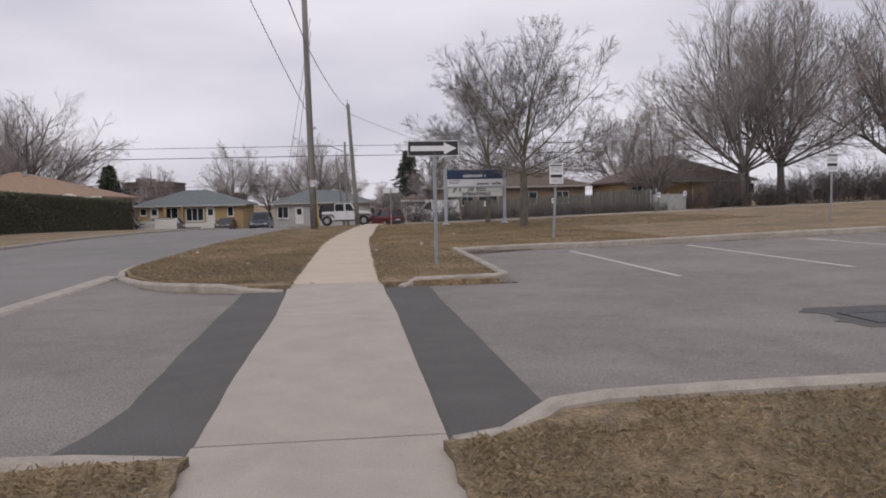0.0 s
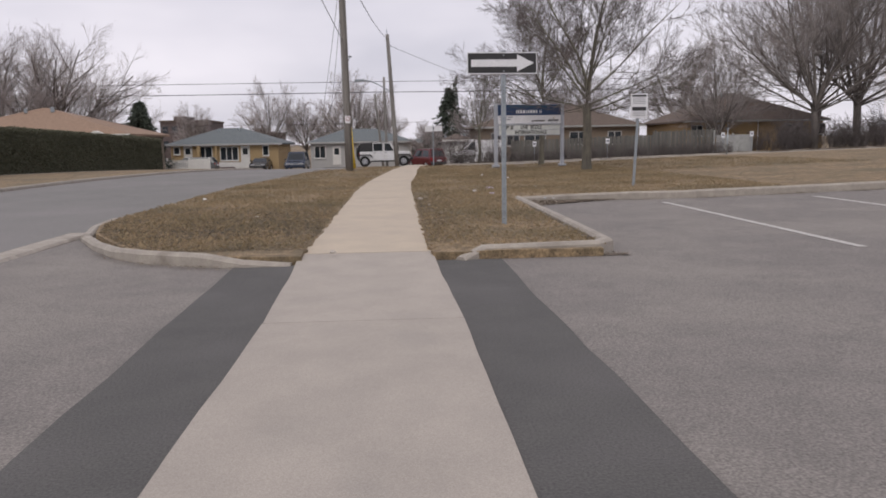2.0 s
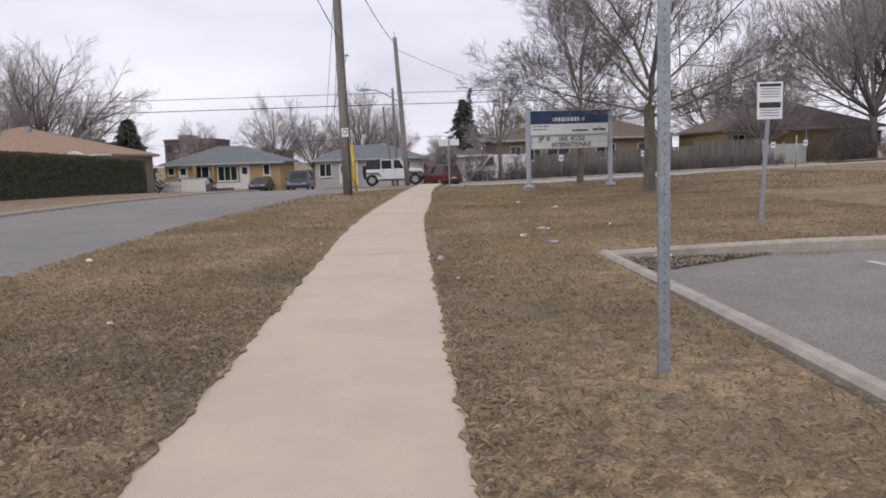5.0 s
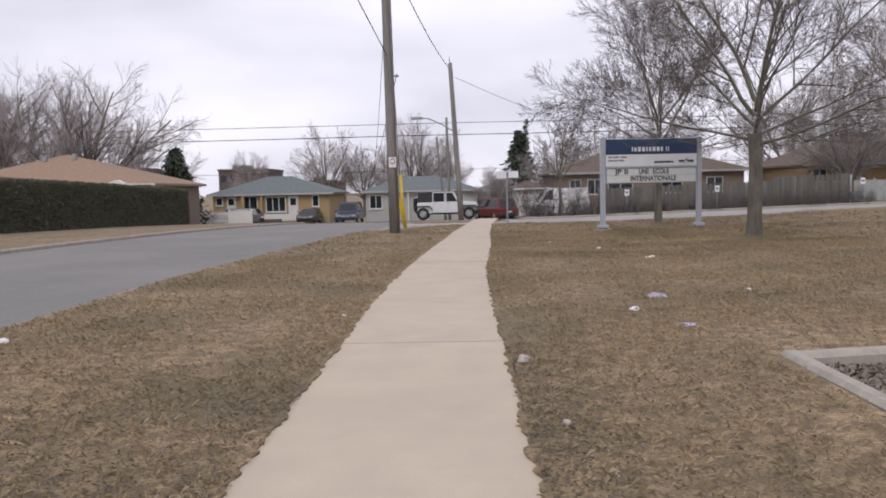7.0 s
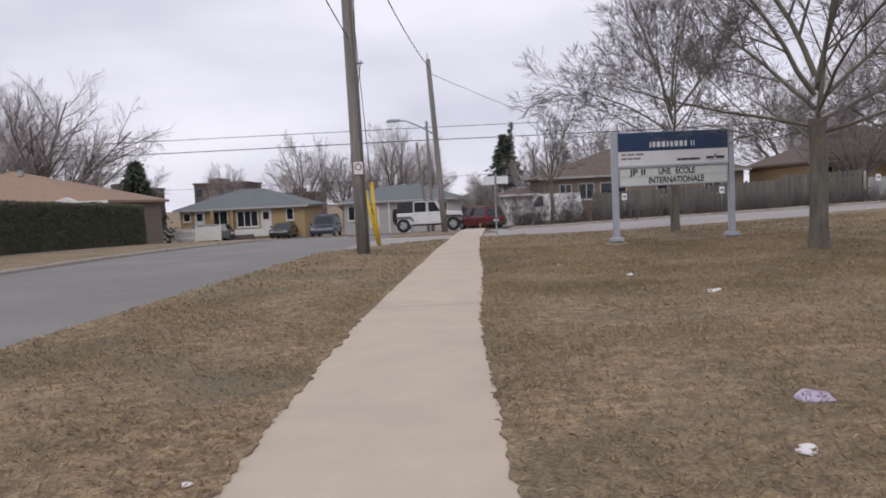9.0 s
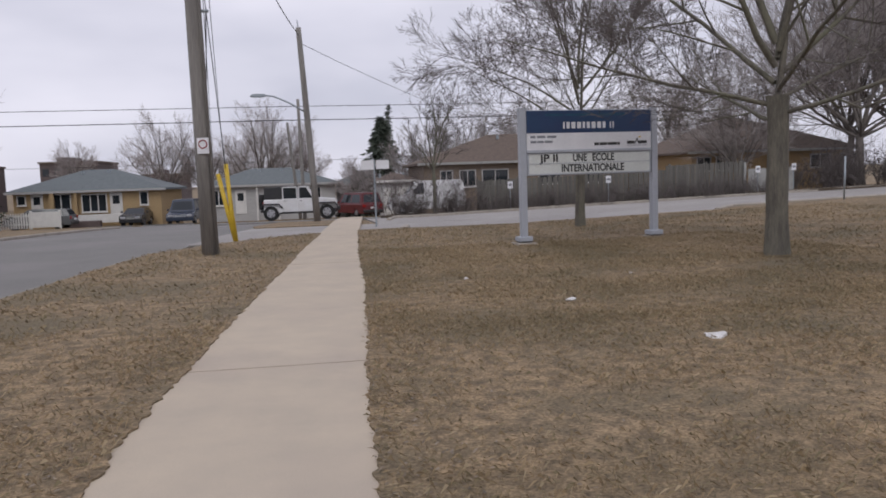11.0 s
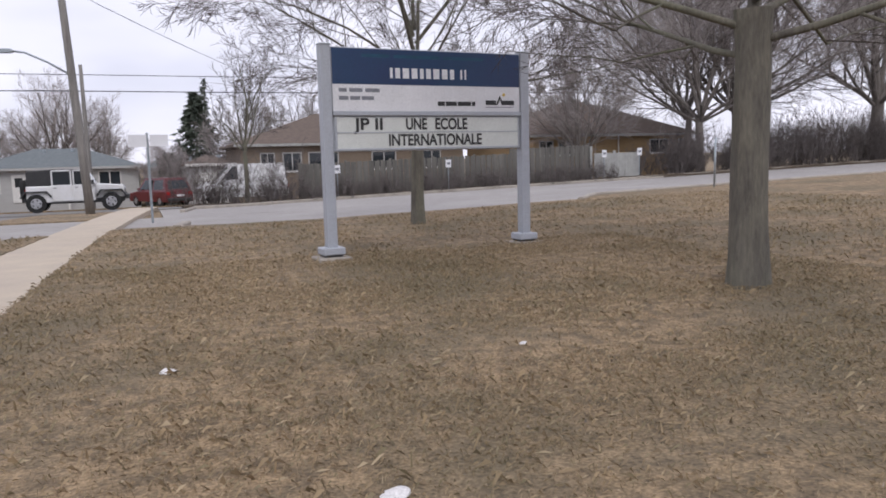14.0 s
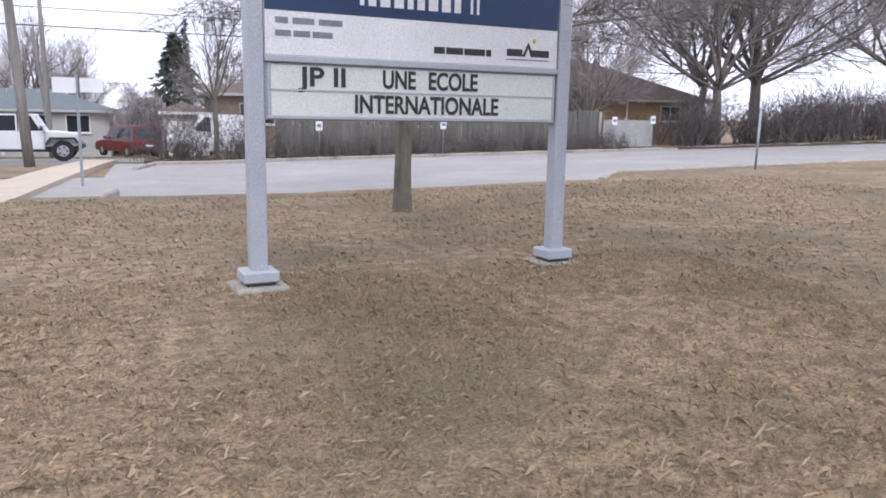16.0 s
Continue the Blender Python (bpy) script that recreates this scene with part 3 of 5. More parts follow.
# ---- trees ----
def bare_tree(name, x, y, height, trunk_r, fork, seed, label, limbs=7, levels=5, bark="bark", twig="twig", kids=(7, 6, 5, 4), thin=0.006, length=0.7, lo=0.25, hi=1.2, flat=3, droop=0.0, clear=0.0, arch=0.05, wander=0.10, leader=0.0, stout=1.0, up=0.10, group=""):
    """A leafless tree: tapered trunk and limbs in one mesh, the fine crown of twigs in another. lo, hi: how steeply the lowest and the highest limb rises."""
    rnd = random.Random(seed)
    ob = thing(name, x, y, ground_z(x, y) - 0.06, label=label, category="tree", group=group)
    big, fine = ([], []), ([], [])

    def limb(p, d, ln, r0, r1, level, wob, lift):
        sides = 12 if level == 0 else (7 if level == 1 else (4 if level == 2 else 3))
        V, F = big if level < flat else fine
        n = 8 if level < 2 else (6 if level == 2 else (3 if level < levels else 2))
        pts, dirs = [p.copy()], [d.copy()]
        for i in range(n):
            d = (d + Vector((rnd.gauss(0, wob), rnd.gauss(0, wob), rnd.gauss(0, wob * 0.7) + lift))).normalized()
            if level and p.z + d.z * ln / n < clear:
                d = Vector((d.x, d.y, max(d.z, 0.0) + 0.25)).normalized()
            p = p + d * (ln / n)
            pts.append(p.copy()), dirs.append(d.copy())
        start = len(V)
        for i, (q, e) in enumerate(zip(pts, dirs)):
            u = e.orthogonal().normalized()
            v = e.cross(u)
            r = r0 + (r1 - r0) * i / n
            if level == 0:
                r *= 1.0 + 0.22 * max(0.0, 1 - i * 0.7) + (0.15 if i == n else 0)
            V.extend(q + r * (1 + (0.06 * math.sin(3 * a + i) if level == 0 else 0)) * (math.cos(a) * u + math.sin(a) * v) for a in (2 * math.pi * k / sides for k in range(sides)))
        for i in range(n):
            for k in range(sides):
                a, b = start + i * sides + k, start + i * sides + (k + 1) % sides
                F.append((a, b, b + sides, a + sides))
        return pts, dirs

    def grow(p, d, ln, r, level):
        pts, dirs = limb(p, d, ln, r, max(r * 0.22, thin * 0.4), level, wander + 0.008 * level, arch if level > 1 else 0.035 - droop)
        if level >= levels:
            return
        count = kids[level - 1] + rnd.randint(0, 1)
        for i in range(count):
            f = 0.16 + 0.8 * (i + 0.8 * rnd.random()) / count
            k = min(len(pts) - 2, int(f * (len(pts) - 1)))
            q = pts[k].lerp(pts[k + 1], f * (len(pts) - 1) - k)
            e = dirs[k]
            side = e.cross(Vector((rnd.gauss(0, 1), rnd.gauss(0, 1), rnd.gauss(0, 1)))).normalized()
            ang = rnd.uniform(0.45, 0.95) if level < 3 else rnd.uniform(0.32, 0.68)
            nd = (e * math.cos(ang) + side * math.sin(ang) + Vector((0, 0, up))).normalized()
            here = r * (1 - 0.78 * f)
            grow(q, nd, ln * (1.0 - 0.5 * f) * (rnd.uniform(0.48, 0.72) if level < 3 else rnd.uniform(0.6, 0.9)), max(here * rnd.uniform(0.5, 0.7), thin), level + 1)

    top = Vector((rnd.uniform(-0.05, 0.05), rnd.uniform(-0.05, 0.05), fork))
    limb(Vector((0, 0, 0)), top.normalized(), top.length + 0.1, trunk_r, trunk_r * 0.86, 0, 0.012, 0)
    rest = height - fork
    turn = rnd.random() * 6.28
    for i in range(limbs):
        a = turn + i * 2.4 + rnd.uniform(-0.2, 0.2)
        f = 1 - i / max(1, limbs - 1)
        el = lo + (hi - lo) * f ** 1.1 + rnd.uniform(-0.06, 0.06)
        d = Vector((math.cos(a) * math.cos(el), math.sin(a) * math.cos(el), math.sin(el)))
        reach = rest * (length + (1 - length) * f) * rnd.uniform(0.86, 1.0)
        grow(top + d * trunk_r * 0.3 + Vector((0, 0, (leader * f if i else 0.0) - 0.30 * (1 - f) * min(1.5, fork * 0.4))), d, reach, stout * trunk_r * (0.34 + 0.22 * f) * rnd.uniform(0.85, 1.1), 1)
    raw("trunk", *big, bark, ob, smooth=True)
    raw("crown", *fine, twig, ob)
    return ob


def clump_mesh(count, shape, size, seed, flat=0.5):
    """Many small folded leaf sprays set by shape(rnd) -> place and outward way."""
    rnd = random.Random(seed)
    V, F = [], []
    for _ in range(count):
        p, way = shape(rnd)
        u = Vector((rnd.gauss(0, 1), rnd.gauss(0, 1), rnd.gauss(0, flat))).normalized()
        v = (way + Vector((rnd.gauss(0, .5), rnd.gauss(0, .5), rnd.gauss(0, .5)))).normalized()
        s = size * rnd.uniform(0.5, 1.4)
        k = len(V)
        V.extend((p - u * s * 0.5, p + v * s * 0.6, p + u * s * 0.5, p + v * s * 1.3 - Vector((0, 0, s * 0.3))))
        F.extend(((k, k + 1, k + 2), (k, k + 3, k + 1)))
    return V, F


def conifer(x, y, height, radius, seed, label, thin=False):
    ob = thing("spruce_tree", x, y, ground_z(x, y) - 0.1, label=label, category="tree")
    part("trunk", cylinder((0, 0, 0), (0, 0, height * 0.97), 0.18, 0.02, 8), "bark", ob)
    tiers = 16

    def shape(rnd):
        t = rnd.random() ** 0.75
        z = height * (0.06 + 0.94 * t)
        tier = (t * tiers) % 1.0
        r = radius * (1 - t) ** 0.9 * (1.3 - 0.5 * tier) * (0.3 + 0.7 * math.sqrt(rnd.random())) + 0.05
        a = rnd.random() * 6.283
        r *= 0.84 + 0.36 * math.sin(a * 5 + int(t * tiers) * 2.4)
        return Vector((r * math.cos(a), r * math.sin(a), z - 0.12 * r)), Vector((math.cos(a), math.sin(a), -0.15))
    V, F = clump_mesh(500 if thin else 2600, shape, 0.3 if thin else 0.42, seed)
    raw("crown", V, F, "conifer", ob)
    return ob


bare_tree("maple_tree", 7.07, 26.97, 7.2, 0.165, 2.3, 11, "leafless maple with a mossy grey trunk on the lawn", clear=2.1, limbs=12, levels=5, kids=(8, 6, 4, 3), length=0.88, lo=0.06, hi=1.40, thin=0.0045, droop=0.025, arch=0.008, wander=0.06, leader=0.9, stout=0.60, up=0.05)
bare_tree("maple_tree", 7.02, 35.6, 7.3, 0.125, 2.7, 23, "slimmer leafless maple behind the school sign", clear=2.4, limbs=12, levels=5, kids=(8, 6, 5, 3), length=0.88, lo=0.15, hi=1.42, thin=0.005, droop=0.022, arch=0.010, wander=0.06, leader=1.1, stout=0.62, up=0.06)
# big trees beyond the lane
for x, y, h, r, f, sd in ((33.6, 60.0, 17, 0.26, 3.4, 31), (38.6, 62.5, 20, 0.34, 4.0, 32), (36.4, 65.0, 17, 0.24, 4.0, 35), (48, 60, 17, 0.42, 4, 33)):
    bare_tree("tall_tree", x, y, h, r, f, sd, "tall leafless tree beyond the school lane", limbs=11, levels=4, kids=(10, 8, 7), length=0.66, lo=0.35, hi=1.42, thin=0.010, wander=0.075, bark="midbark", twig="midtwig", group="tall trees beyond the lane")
for x, y, h, r, f, sd in ((26.5, 62, 8.5, 0.15, 1.5, 34), (15, 86, 9, 0.2, 2, 36), (21, 88, 10, 0.2, 2, 37), (30, 80, 12, 0.25, 3, 39), (9.5, 86, 8, 0.15, 2, 40)):
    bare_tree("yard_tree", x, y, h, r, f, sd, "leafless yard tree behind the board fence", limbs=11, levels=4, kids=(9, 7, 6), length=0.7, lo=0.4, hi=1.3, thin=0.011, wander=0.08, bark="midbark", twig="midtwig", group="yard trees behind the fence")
bare_tree("yard_tree", 6.3, 56.6, 7.0, 0.10, 2.6, 41, "slim leafless tree with a nest in the shrub bed", limbs=8, levels=4, kids=(6, 5, 4), length=0.5, lo=0.6, hi=1.4, thin=0.008)
# trees over the roofs across the street
for x, y, h, r, f, sd in ((-30, 71, 11.6, 0.35, 1.5, 51), (-35.5, 69, 12.0, 0.35, 1.5, 56), (-42, 72, 11.8, 0.35, 2.0, 57)):
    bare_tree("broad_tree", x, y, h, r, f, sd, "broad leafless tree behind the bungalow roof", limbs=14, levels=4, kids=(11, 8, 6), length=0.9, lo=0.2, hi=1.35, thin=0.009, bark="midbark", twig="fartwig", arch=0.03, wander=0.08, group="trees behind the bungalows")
for x, y, h, r, f, sd in ((-17.5, 110, 11.2, 0.22, 2.5, 61), (-13.0, 112, 9, 0.2, 2.5, 62), (-6, 108, 12.3, 0.28, 2.5, 63), (-1.8, 110, 9.5, 0.2, 2.5, 64), (-36, 140, 10, 0.25, 3, 65), (-9.5, 116, 9, 0.2, 2.5, 67), (3.6, 84, 5.0, 0.05, 1.0, 66)):
    bare_tree("birch_tree", x, y, h, r, f, sd, "leafless tree behind the far houses, haze put into its colour", limbs=11, levels=4, kids=(9, 7, 6), length=0.62, lo=0.45, hi=1.4, thin=0.010, wander=0.08, bark="midbark", twig="fartwig", group="trees behind the far houses")
conifer(6.4, 92, 9.4, 2.7, 71, "dark green spruce behind the parked cars")
conifer(7.4, 95, 10.9, 0.6, 72, "thin sparse spruce top", thin=True)
conifer(3.9, 90, 4.2, 1.6, 73, "low dark green spruce")
conifer(-22.3, 69.5, 6.1, 2.2, 74, "dark evergreen beside the tan-roofed bungalow")


# ---- hedge ----
def hedge(x0, x1, y0, y1, h):
    ob = thing("cedar_hedge", (x0 + x1) / 2, (y0 + y1) / 2, 0, -3.9, label="tall clipped dark green cedar hedge along the sidewalk", category="hedge")
    w, l = (x1 - x0) / 2, (y1 - y0) / 2
    cx, cy = (x0 + x1) / 2, (y0 + y1) / 2
    b = box(-w + .05, w - .05, -l + .05, l - .05, -1.0, h - 0.12)
    bmesh.ops.subdivide_edges(b, edges=b.edges[:], cuts=8, use_grid_fill=True)
    for v in b.verts:
        v.co.z += ground_z(cx + v.co.x, cy + v.co.y) if v.co.z > 0 else 0
    part("core", b, "hedgewood", ob)

    def shape(rnd):
        f = rnd.random()
        if f < 0.62:
            q, n = Vector((w, rnd.uniform(-l, l), rnd.uniform(0.0, h))), Vector((1, 0, 0.2))
        elif f < 0.72:
            q, n = Vector((rnd.uniform(-w, w), rnd.choice((-l, l)), rnd.uniform(0.0, h))), Vector((0, 1, 0.2))
        else:
            q, n = Vector((rnd.uniform(-w, w), rnd.uniform(-l, l), h)), Vector((0, 0, 1))
        q += n * (0.10 * noise.noise((q.y * 0.8, q.z * 1.2, q.x)) + rnd.uniform(-0.10, 0.02))
        q.z += ground_z(cx + q.x, cy + q.y)
        return q, n
    V, F = clump_mesh(90000, shape, 0.085, 5, flat=1.0)
    raw("foliage", V, F, "cedar", ob)


hedge(-19.6, -17.9, 20.0, 56.4, 2.2)


# ---- poles and wires ----
def utility_pole(x, y, base_r, top_r, height, lean, label):
    ob = thing("utility_pole", x, y, ground_z(x, y) - 0.05, label=label, category="utility pole")
    part("pole", tube([(lean[0] * f, lean[1] * f, height * f) for f in (0, 0.25, 0.5, 0.75, 1)], lambda f: base_r + (top_r - base_r) * f, 14), "pole", ob)
    return ob


pole_a = utility_pole(-1.73, 32.05, 0.165, 0.125, 11.0, (-0.12, 0.0), "tall weathered wooden utility pole on the boulevard")
part("plate", box(-0.11, 0.11, -0.19, -0.178, 2.02, 2.32, 0.004), "white", pole_a, "small white parking sign plate")
part("prohibition_ring", tube([(0.075 * math.cos(a), -0.196, 2.20 + 0.075 * math.sin(a)) for a in [i * math.pi / 10 for i in range(21)]], 0.011, 4), "redlamp", pole_a, "red ring")
part("bracket", cylinder((0.11, -0.1, 4.7), (0.24, -0.1, 4.7), 0.03, 0.03, 8), "galv", pole_a, "steel cable bracket")
part("conduit", tube([(0.14, -0.11, 0), (0.06, -0.15, 6), (-0.02, -0.17, 9)], 0.022, 6), "pole", pole_a)
pole_b = utility_pole(0.2, 52.5, 0.165, 0.12, 8.75, (-0.45, 0), "leaning wooden utility pole carrying a street lamp")
part("lamp_arm", tube([(-0.25, 0, 4.95), (-1.0, 0, 5.4), (-1.7, 0, 5.72), (-2.1, 0, 5.76)], 0.035, 8), "galv", pole_b, "curved steel lamp arm")
part("lamp_head", prism([(-2.75, 5.72), (-2.6, 5.83), (-2.1, 5.83), (-2.0, 5.76), (-2.1, 5.69), (-2.6, 5.68)], -0.12, 0.12, 0.015), "galv", pole_b, "flat grey lamp head")
part("spike", cylinder((-0.45, 0, 8.6), (-0.49, 0, 9.1), 0.03, 0.02, 6), "galv", pole_b)
utility_pole(-0.75, 69.3, 0.13, 0.10, 8.0, (-0.1, 0), "wooden utility pole beyond the parked car")
utility_pole(-1.2, 75.0, 0.13, 0.10, 7.2, (-0.65, 0), "thin wooden utility pole at the cross street")
utility_pole(11.5, 110.0, 0.15, 0.10, 7.0, (0, 0), "distant wooden utility pole")


def wire(a, b, drop, r, label):
    return tagged(part("cable", tube(sag(a, b, drop), r, 4), "wire"), label, "cable")


wire((-0.25, 52.5, 7.95), (-1.83, 32.05, 8.45), 0.35, 0.020, "black overhead cable between the utility poles")
wire((-1.83, 32.05, 8.45), (-2.45, -12, 9.6), 0.3, 0.020, "black overhead cable above the boulevard")
wire((-1.8, 32.0, 5.2), (-4.15, 8.0, 11.3), 0.3, 0.014, "thin cable rising from the utility pole")
wire((-1.6, 32.05, 9.6), (-8.5, 84, 1.9), 1.2, 0.012, "thin house service cable to the bungalow")
wire((-1.6, 32.05, 9.0), (-7.5, 84, 1.9), 1.2, 0.012, "thin house service cable to the bungalow")
wire((-1.55, 32.05, 4.7), (-9.2, 84, 1.7), 0.8, 0.012, "thin house service cable to the bungalow")
for z, r in ((7.1, 0.022), (6.1, 0.03)):
    wire((-120, 72, z), (-1.75, 75, z - 0.15), 0.2, r, "black overhead cable along the cross street")
    wire((-1.75, 75, z - 0.15), (70, 72, z + 0.4), 0.3, r, "black overhead cable along the cross street")
wire((-90, 108, 4.4), (40, 110, 4.3), 0.5, 0.02, "thin distant overhead cable")
wire((-0.2, 52.5, 7.6), (16, 75, 4.6), 0.4, 0.013, "thin house service cable to the bungalow")

guard = thing("cable_guard", -1.9, 37.0, ground_z(-1.9, 37.0), label="bent yellow plastic guy-wire guards at the boulevard's end", category="cable guard")
for k, (dx, dz) in enumerate(((-0.03, 1.95), (-0.24, 1.7))):
    part("sleeve", tube([(0.12 - 0.02 * k, 0, -0.05), (0.05 + dx * 0.4, 0, dz * 0.4), (dx, 0, dz)], 0.055, 8), "yellow", guard)
wire((-1.94, 37.0, 1.7), (-1.82, 32.2, 8.6), 0.0, 0.010, "taut steel guy wire of the pole")


# ---- signs ----
def lettering(name, text, size, mat, parent, x, y, z, width=None, label="", depth=0.002):
    cu = bpy.data.curves.new(name, "FONT")
    cu.body, cu.size, cu.extrude, cu.align_x, cu.offset = text, size, depth, "LEFT", 0.005
    tmp = new("tmp", cu)
    bpy.context.view_layer.update()
    me = bpy.data.meshes.new_from_object(tmp.evaluated_get(bpy.context.evaluated_depsgraph_get()))
    scene.collection.objects.unlink(tmp)
    bpy.data.objects.remove(tmp)
    xs_ = [v.co.x for v in me.vertices]
    k = width / (max(xs_) - min(xs_)) if width else 1.0
    for v in me.vertices:
        v.co = Vector(((v.co.x - min(xs_)) * k, -v.co.z, v.co.y))
    whole = bmesh.new()
    whole.from_mesh(me)
    bmesh.ops.remove_doubles(whole, verts=whole.verts[:], dist=0.00005)
    left = set(whole.verts)
    while left:
        island, edge = set(), [min(left, key=lambda v: v.co.x)]
        while edge:
            v = edge.pop()
            if v not in island:
                island.add(v)
                edge += [e.other_vert(v) for e in v.link_edges]
        left -= island
        one = bmesh.new()
        twin = {v: one.verts.new(v.co) for v in island}
        for f in whole.faces:
            if f.verts[0] in island:
                one.faces.new([twin[v] for v in f.verts])
        part(name, one, mat, parent, label).location = (x, y, z)
    whole.free()
    bpy.data.meshes.remove(me)


# school sign: local x along the sign, y away from the reader
sgn = thing("school_sign", 5.69, 31.13, 0.0, 5.3, "two-post grey steel school sign with navy panel and letter board", "sign")
W2 = 1.395
for sx in (-1, 1):
    p = part("post", box(sx * W2 - 0.065, sx * W2 + 0.065, -0.065, 0.065, 0.0, 2.58, 0.008), "signgrey", sgn)
    part("post_cap", box(sx * W2 - 0.07, sx * W2 + 0.07, -0.07, 0.07, 2.58, 2.60, 0.004), "signgrey", p)
    # a black block stands in for the shade in the gap under the collar
    part("anchor", box(sx * W2 - 0.11, sx * W2 + 0.11, -0.11, 0.11, 0.03, 0.062), "black", p, "black block for the shade in the bolt gap under the collar")
    part("collar", box(sx * W2 - 0.14, sx * W2 + 0.14, -0.13, 0.13, 0.06, 0.15, 0.012), "signgrey", p)
    part("footing", box(sx * W2 - 0.21, sx * W2 + 0.21, -0.21, 0.21, -0.1, 0.035, 0.025, segments=2), "kerb", sgn, "rough concrete footing")
L, R = -W2 + 0.07, W2 - 0.07
part("panel_frame", box(L, R, -0.045, 0.055, 1.75, 2.565, 0.006), "signgrey", sgn)
part("name_panel", box(L + 0.012, R - 0.012, -0.052, -0.040, 2.125, 2.55), "navy", sgn, "navy blue name panel")
part("info_panel", box(L + 0.012, R - 0.012, -0.052, -0.040, 1.80, 2.121), "white", sgn, "white information panel")
part("rail", box(L, R, -0.07, 0.06, 1.742, 1.797, 0.008), "signgrey", sgn)
part("letter_case", box(L, R, -0.035, 0.05, 1.31, 1.742, 0.006), "signgrey", sgn)
part("letter_board", box(L + 0.05, R - 0.04, -0.043, -0.034, 1.345, 1.725), "board", sgn, "ivory changeable letter board")
part("letter_track", box(L + 0.05, R - 0.04, -0.050, -0.043, 1.533, 1.545), "signgrey", sgn)
part("case_rim", box(L + 0.02, R - 0.02, -0.05, -0.03, 1.318, 1.345, 0.004), "signgrey", sgn)
part("case_rim", box(L + 0.02, L + 0.05, -0.05, -0.03, 1.345, 1.74, 0.004), "signgrey", sgn)
part("case_rim", box(R - 0.04, R - 0.02, -0.05, -0.03, 1.345, 1.74, 0.004), "signgrey", sgn)
span = R - L


def bars(widths, x, z, h, mat, gap, parent, depth=-0.0535, name="print_bar"):
    for w in widths:
        if w > 0:
            part(name, box(x, x + w, depth - 0.001, depth + 0.002, z, z + h), mat, parent)
        x += abs(w) + gap


def at(f):
    return L + (f - 0.012) * span


for f0, f1 in ((0.16, 0.30), (0.32, 0.56), (0.58, 0.80)):
    part("faded_bar", box(at(f0), at(f1), -0.0545, -0.0515, 2.45, 2.49), "teal", sgn, "faded teal lettering as a bar")
# the name in plain bars, one to a letter
bars([0.035, 0.065, 0.085, 0.08, 0.05, 0.065, 0.085, 0.08, 0.06, -0.02, 0.024, 0.024], at(0.30), 2.205, 0.125, "white", 0.036, sgn, name="name_bar")
bars([0.10, 0.17, 0.19], at(0.045), 2.03, 0.045, "greytext", 0.035, sgn, name="address_bar")
bars([0.12, 0.13, 0.16], at(0.045), 1.935, 0.045, "greytext", 0.02, sgn, name="number_bar")
bars([0.10, 0.16, 0.20, 0.05], at(0.545), 1.87, 0.055, "black", 0.012, sgn, name="web_bar")
logo = part("logo", box(at(0.81), at(0.87), -0.0545, -0.0515, 1.885, 1.945), "black", sgn, "plain dark logo shape")
part("logo_bar", box(at(0.905), at(0.975), -0.0545, -0.0515, 1.885, 1.945), "black", logo)
part("logo_peak", prism([(at(0.868), 1.885), (at(0.893), 2.01), (at(0.915), 1.885), (at(0.903), 1.885), (at(0.892), 1.96), (at(0.880), 1.885)], -0.0550, -0.0515), "black", logo)
part("logo_star", cylinder((at(0.915), -0.0515, 2.02), (at(0.915), -0.055, 2.02), 0.02, 0.02, 10), "yellow", logo)
part("logo_underline", box(at(0.81), at(0.975), -0.0545, -0.0515, 1.852, 1.862), "greytext", logo)
lettering("letter", "JP II", 0.2, "black", sgn, at(0.11), -0.047, 1.575, 0.145 * span, "black plastic letter")
lettering("letter", "UNE", 0.2, "black", sgn, at(0.375), -0.047, 1.575, 0.11 * span, "black plastic letter")
lettering("letter", "ECOLE", 0.2, "black", sgn, at(0.53), -0.047, 1.575, 0.175 * span, "black plastic letter")
lettering("letter", "INTERNATIONALE", 0.2, "black", sgn, at(0.285), -0.047, 1.375, 0.50 * span, "black plastic letter")


def perforated_post(parent, x, y, h, lean=(0, 0)):
    u = [(-0.03, 0.0), (-0.03, 0.022), (-0.008, 0.022), (-0.008, 0.004), (0.008, 0.004), (0.008, 0.022), (0.03, 0.022), (0.03, 0.0)]
    b = bmesh.new()
    lo = [b.verts.new((x + px, y + py, -0.15)) for px, py in u]
    hi = [b.verts.new((x + px + lean[0], y + py + lean[1], h)) for px, py in u]
    for i in range(len(u)):
        j = (i + 1) % len(u)
        b.faces.new((lo[i], lo[j], hi[j], hi[i]))
    b.faces.new(hi)
    bmesh.ops.recalc_face_normals(b, faces=b.faces[:])
    post = part("post", b, "galv", parent, "galvanised perforated steel post")
    holes = bmesh.new()
    for k in range(int(h / 0.05) - 2):
        z = 0.1 + 0.05 * k
        f = z / h
        cylinder((x + lean[0] * f, y + lean[1] * f - 0.0015, z), (x + lean[0] * f, y + lean[1] * f + 0.002, z), 0.0045, 0.0045, 6, bm=holes)
    part("hole_row", holes, "cargrey", post)["kind"] = "stuff"
    return post


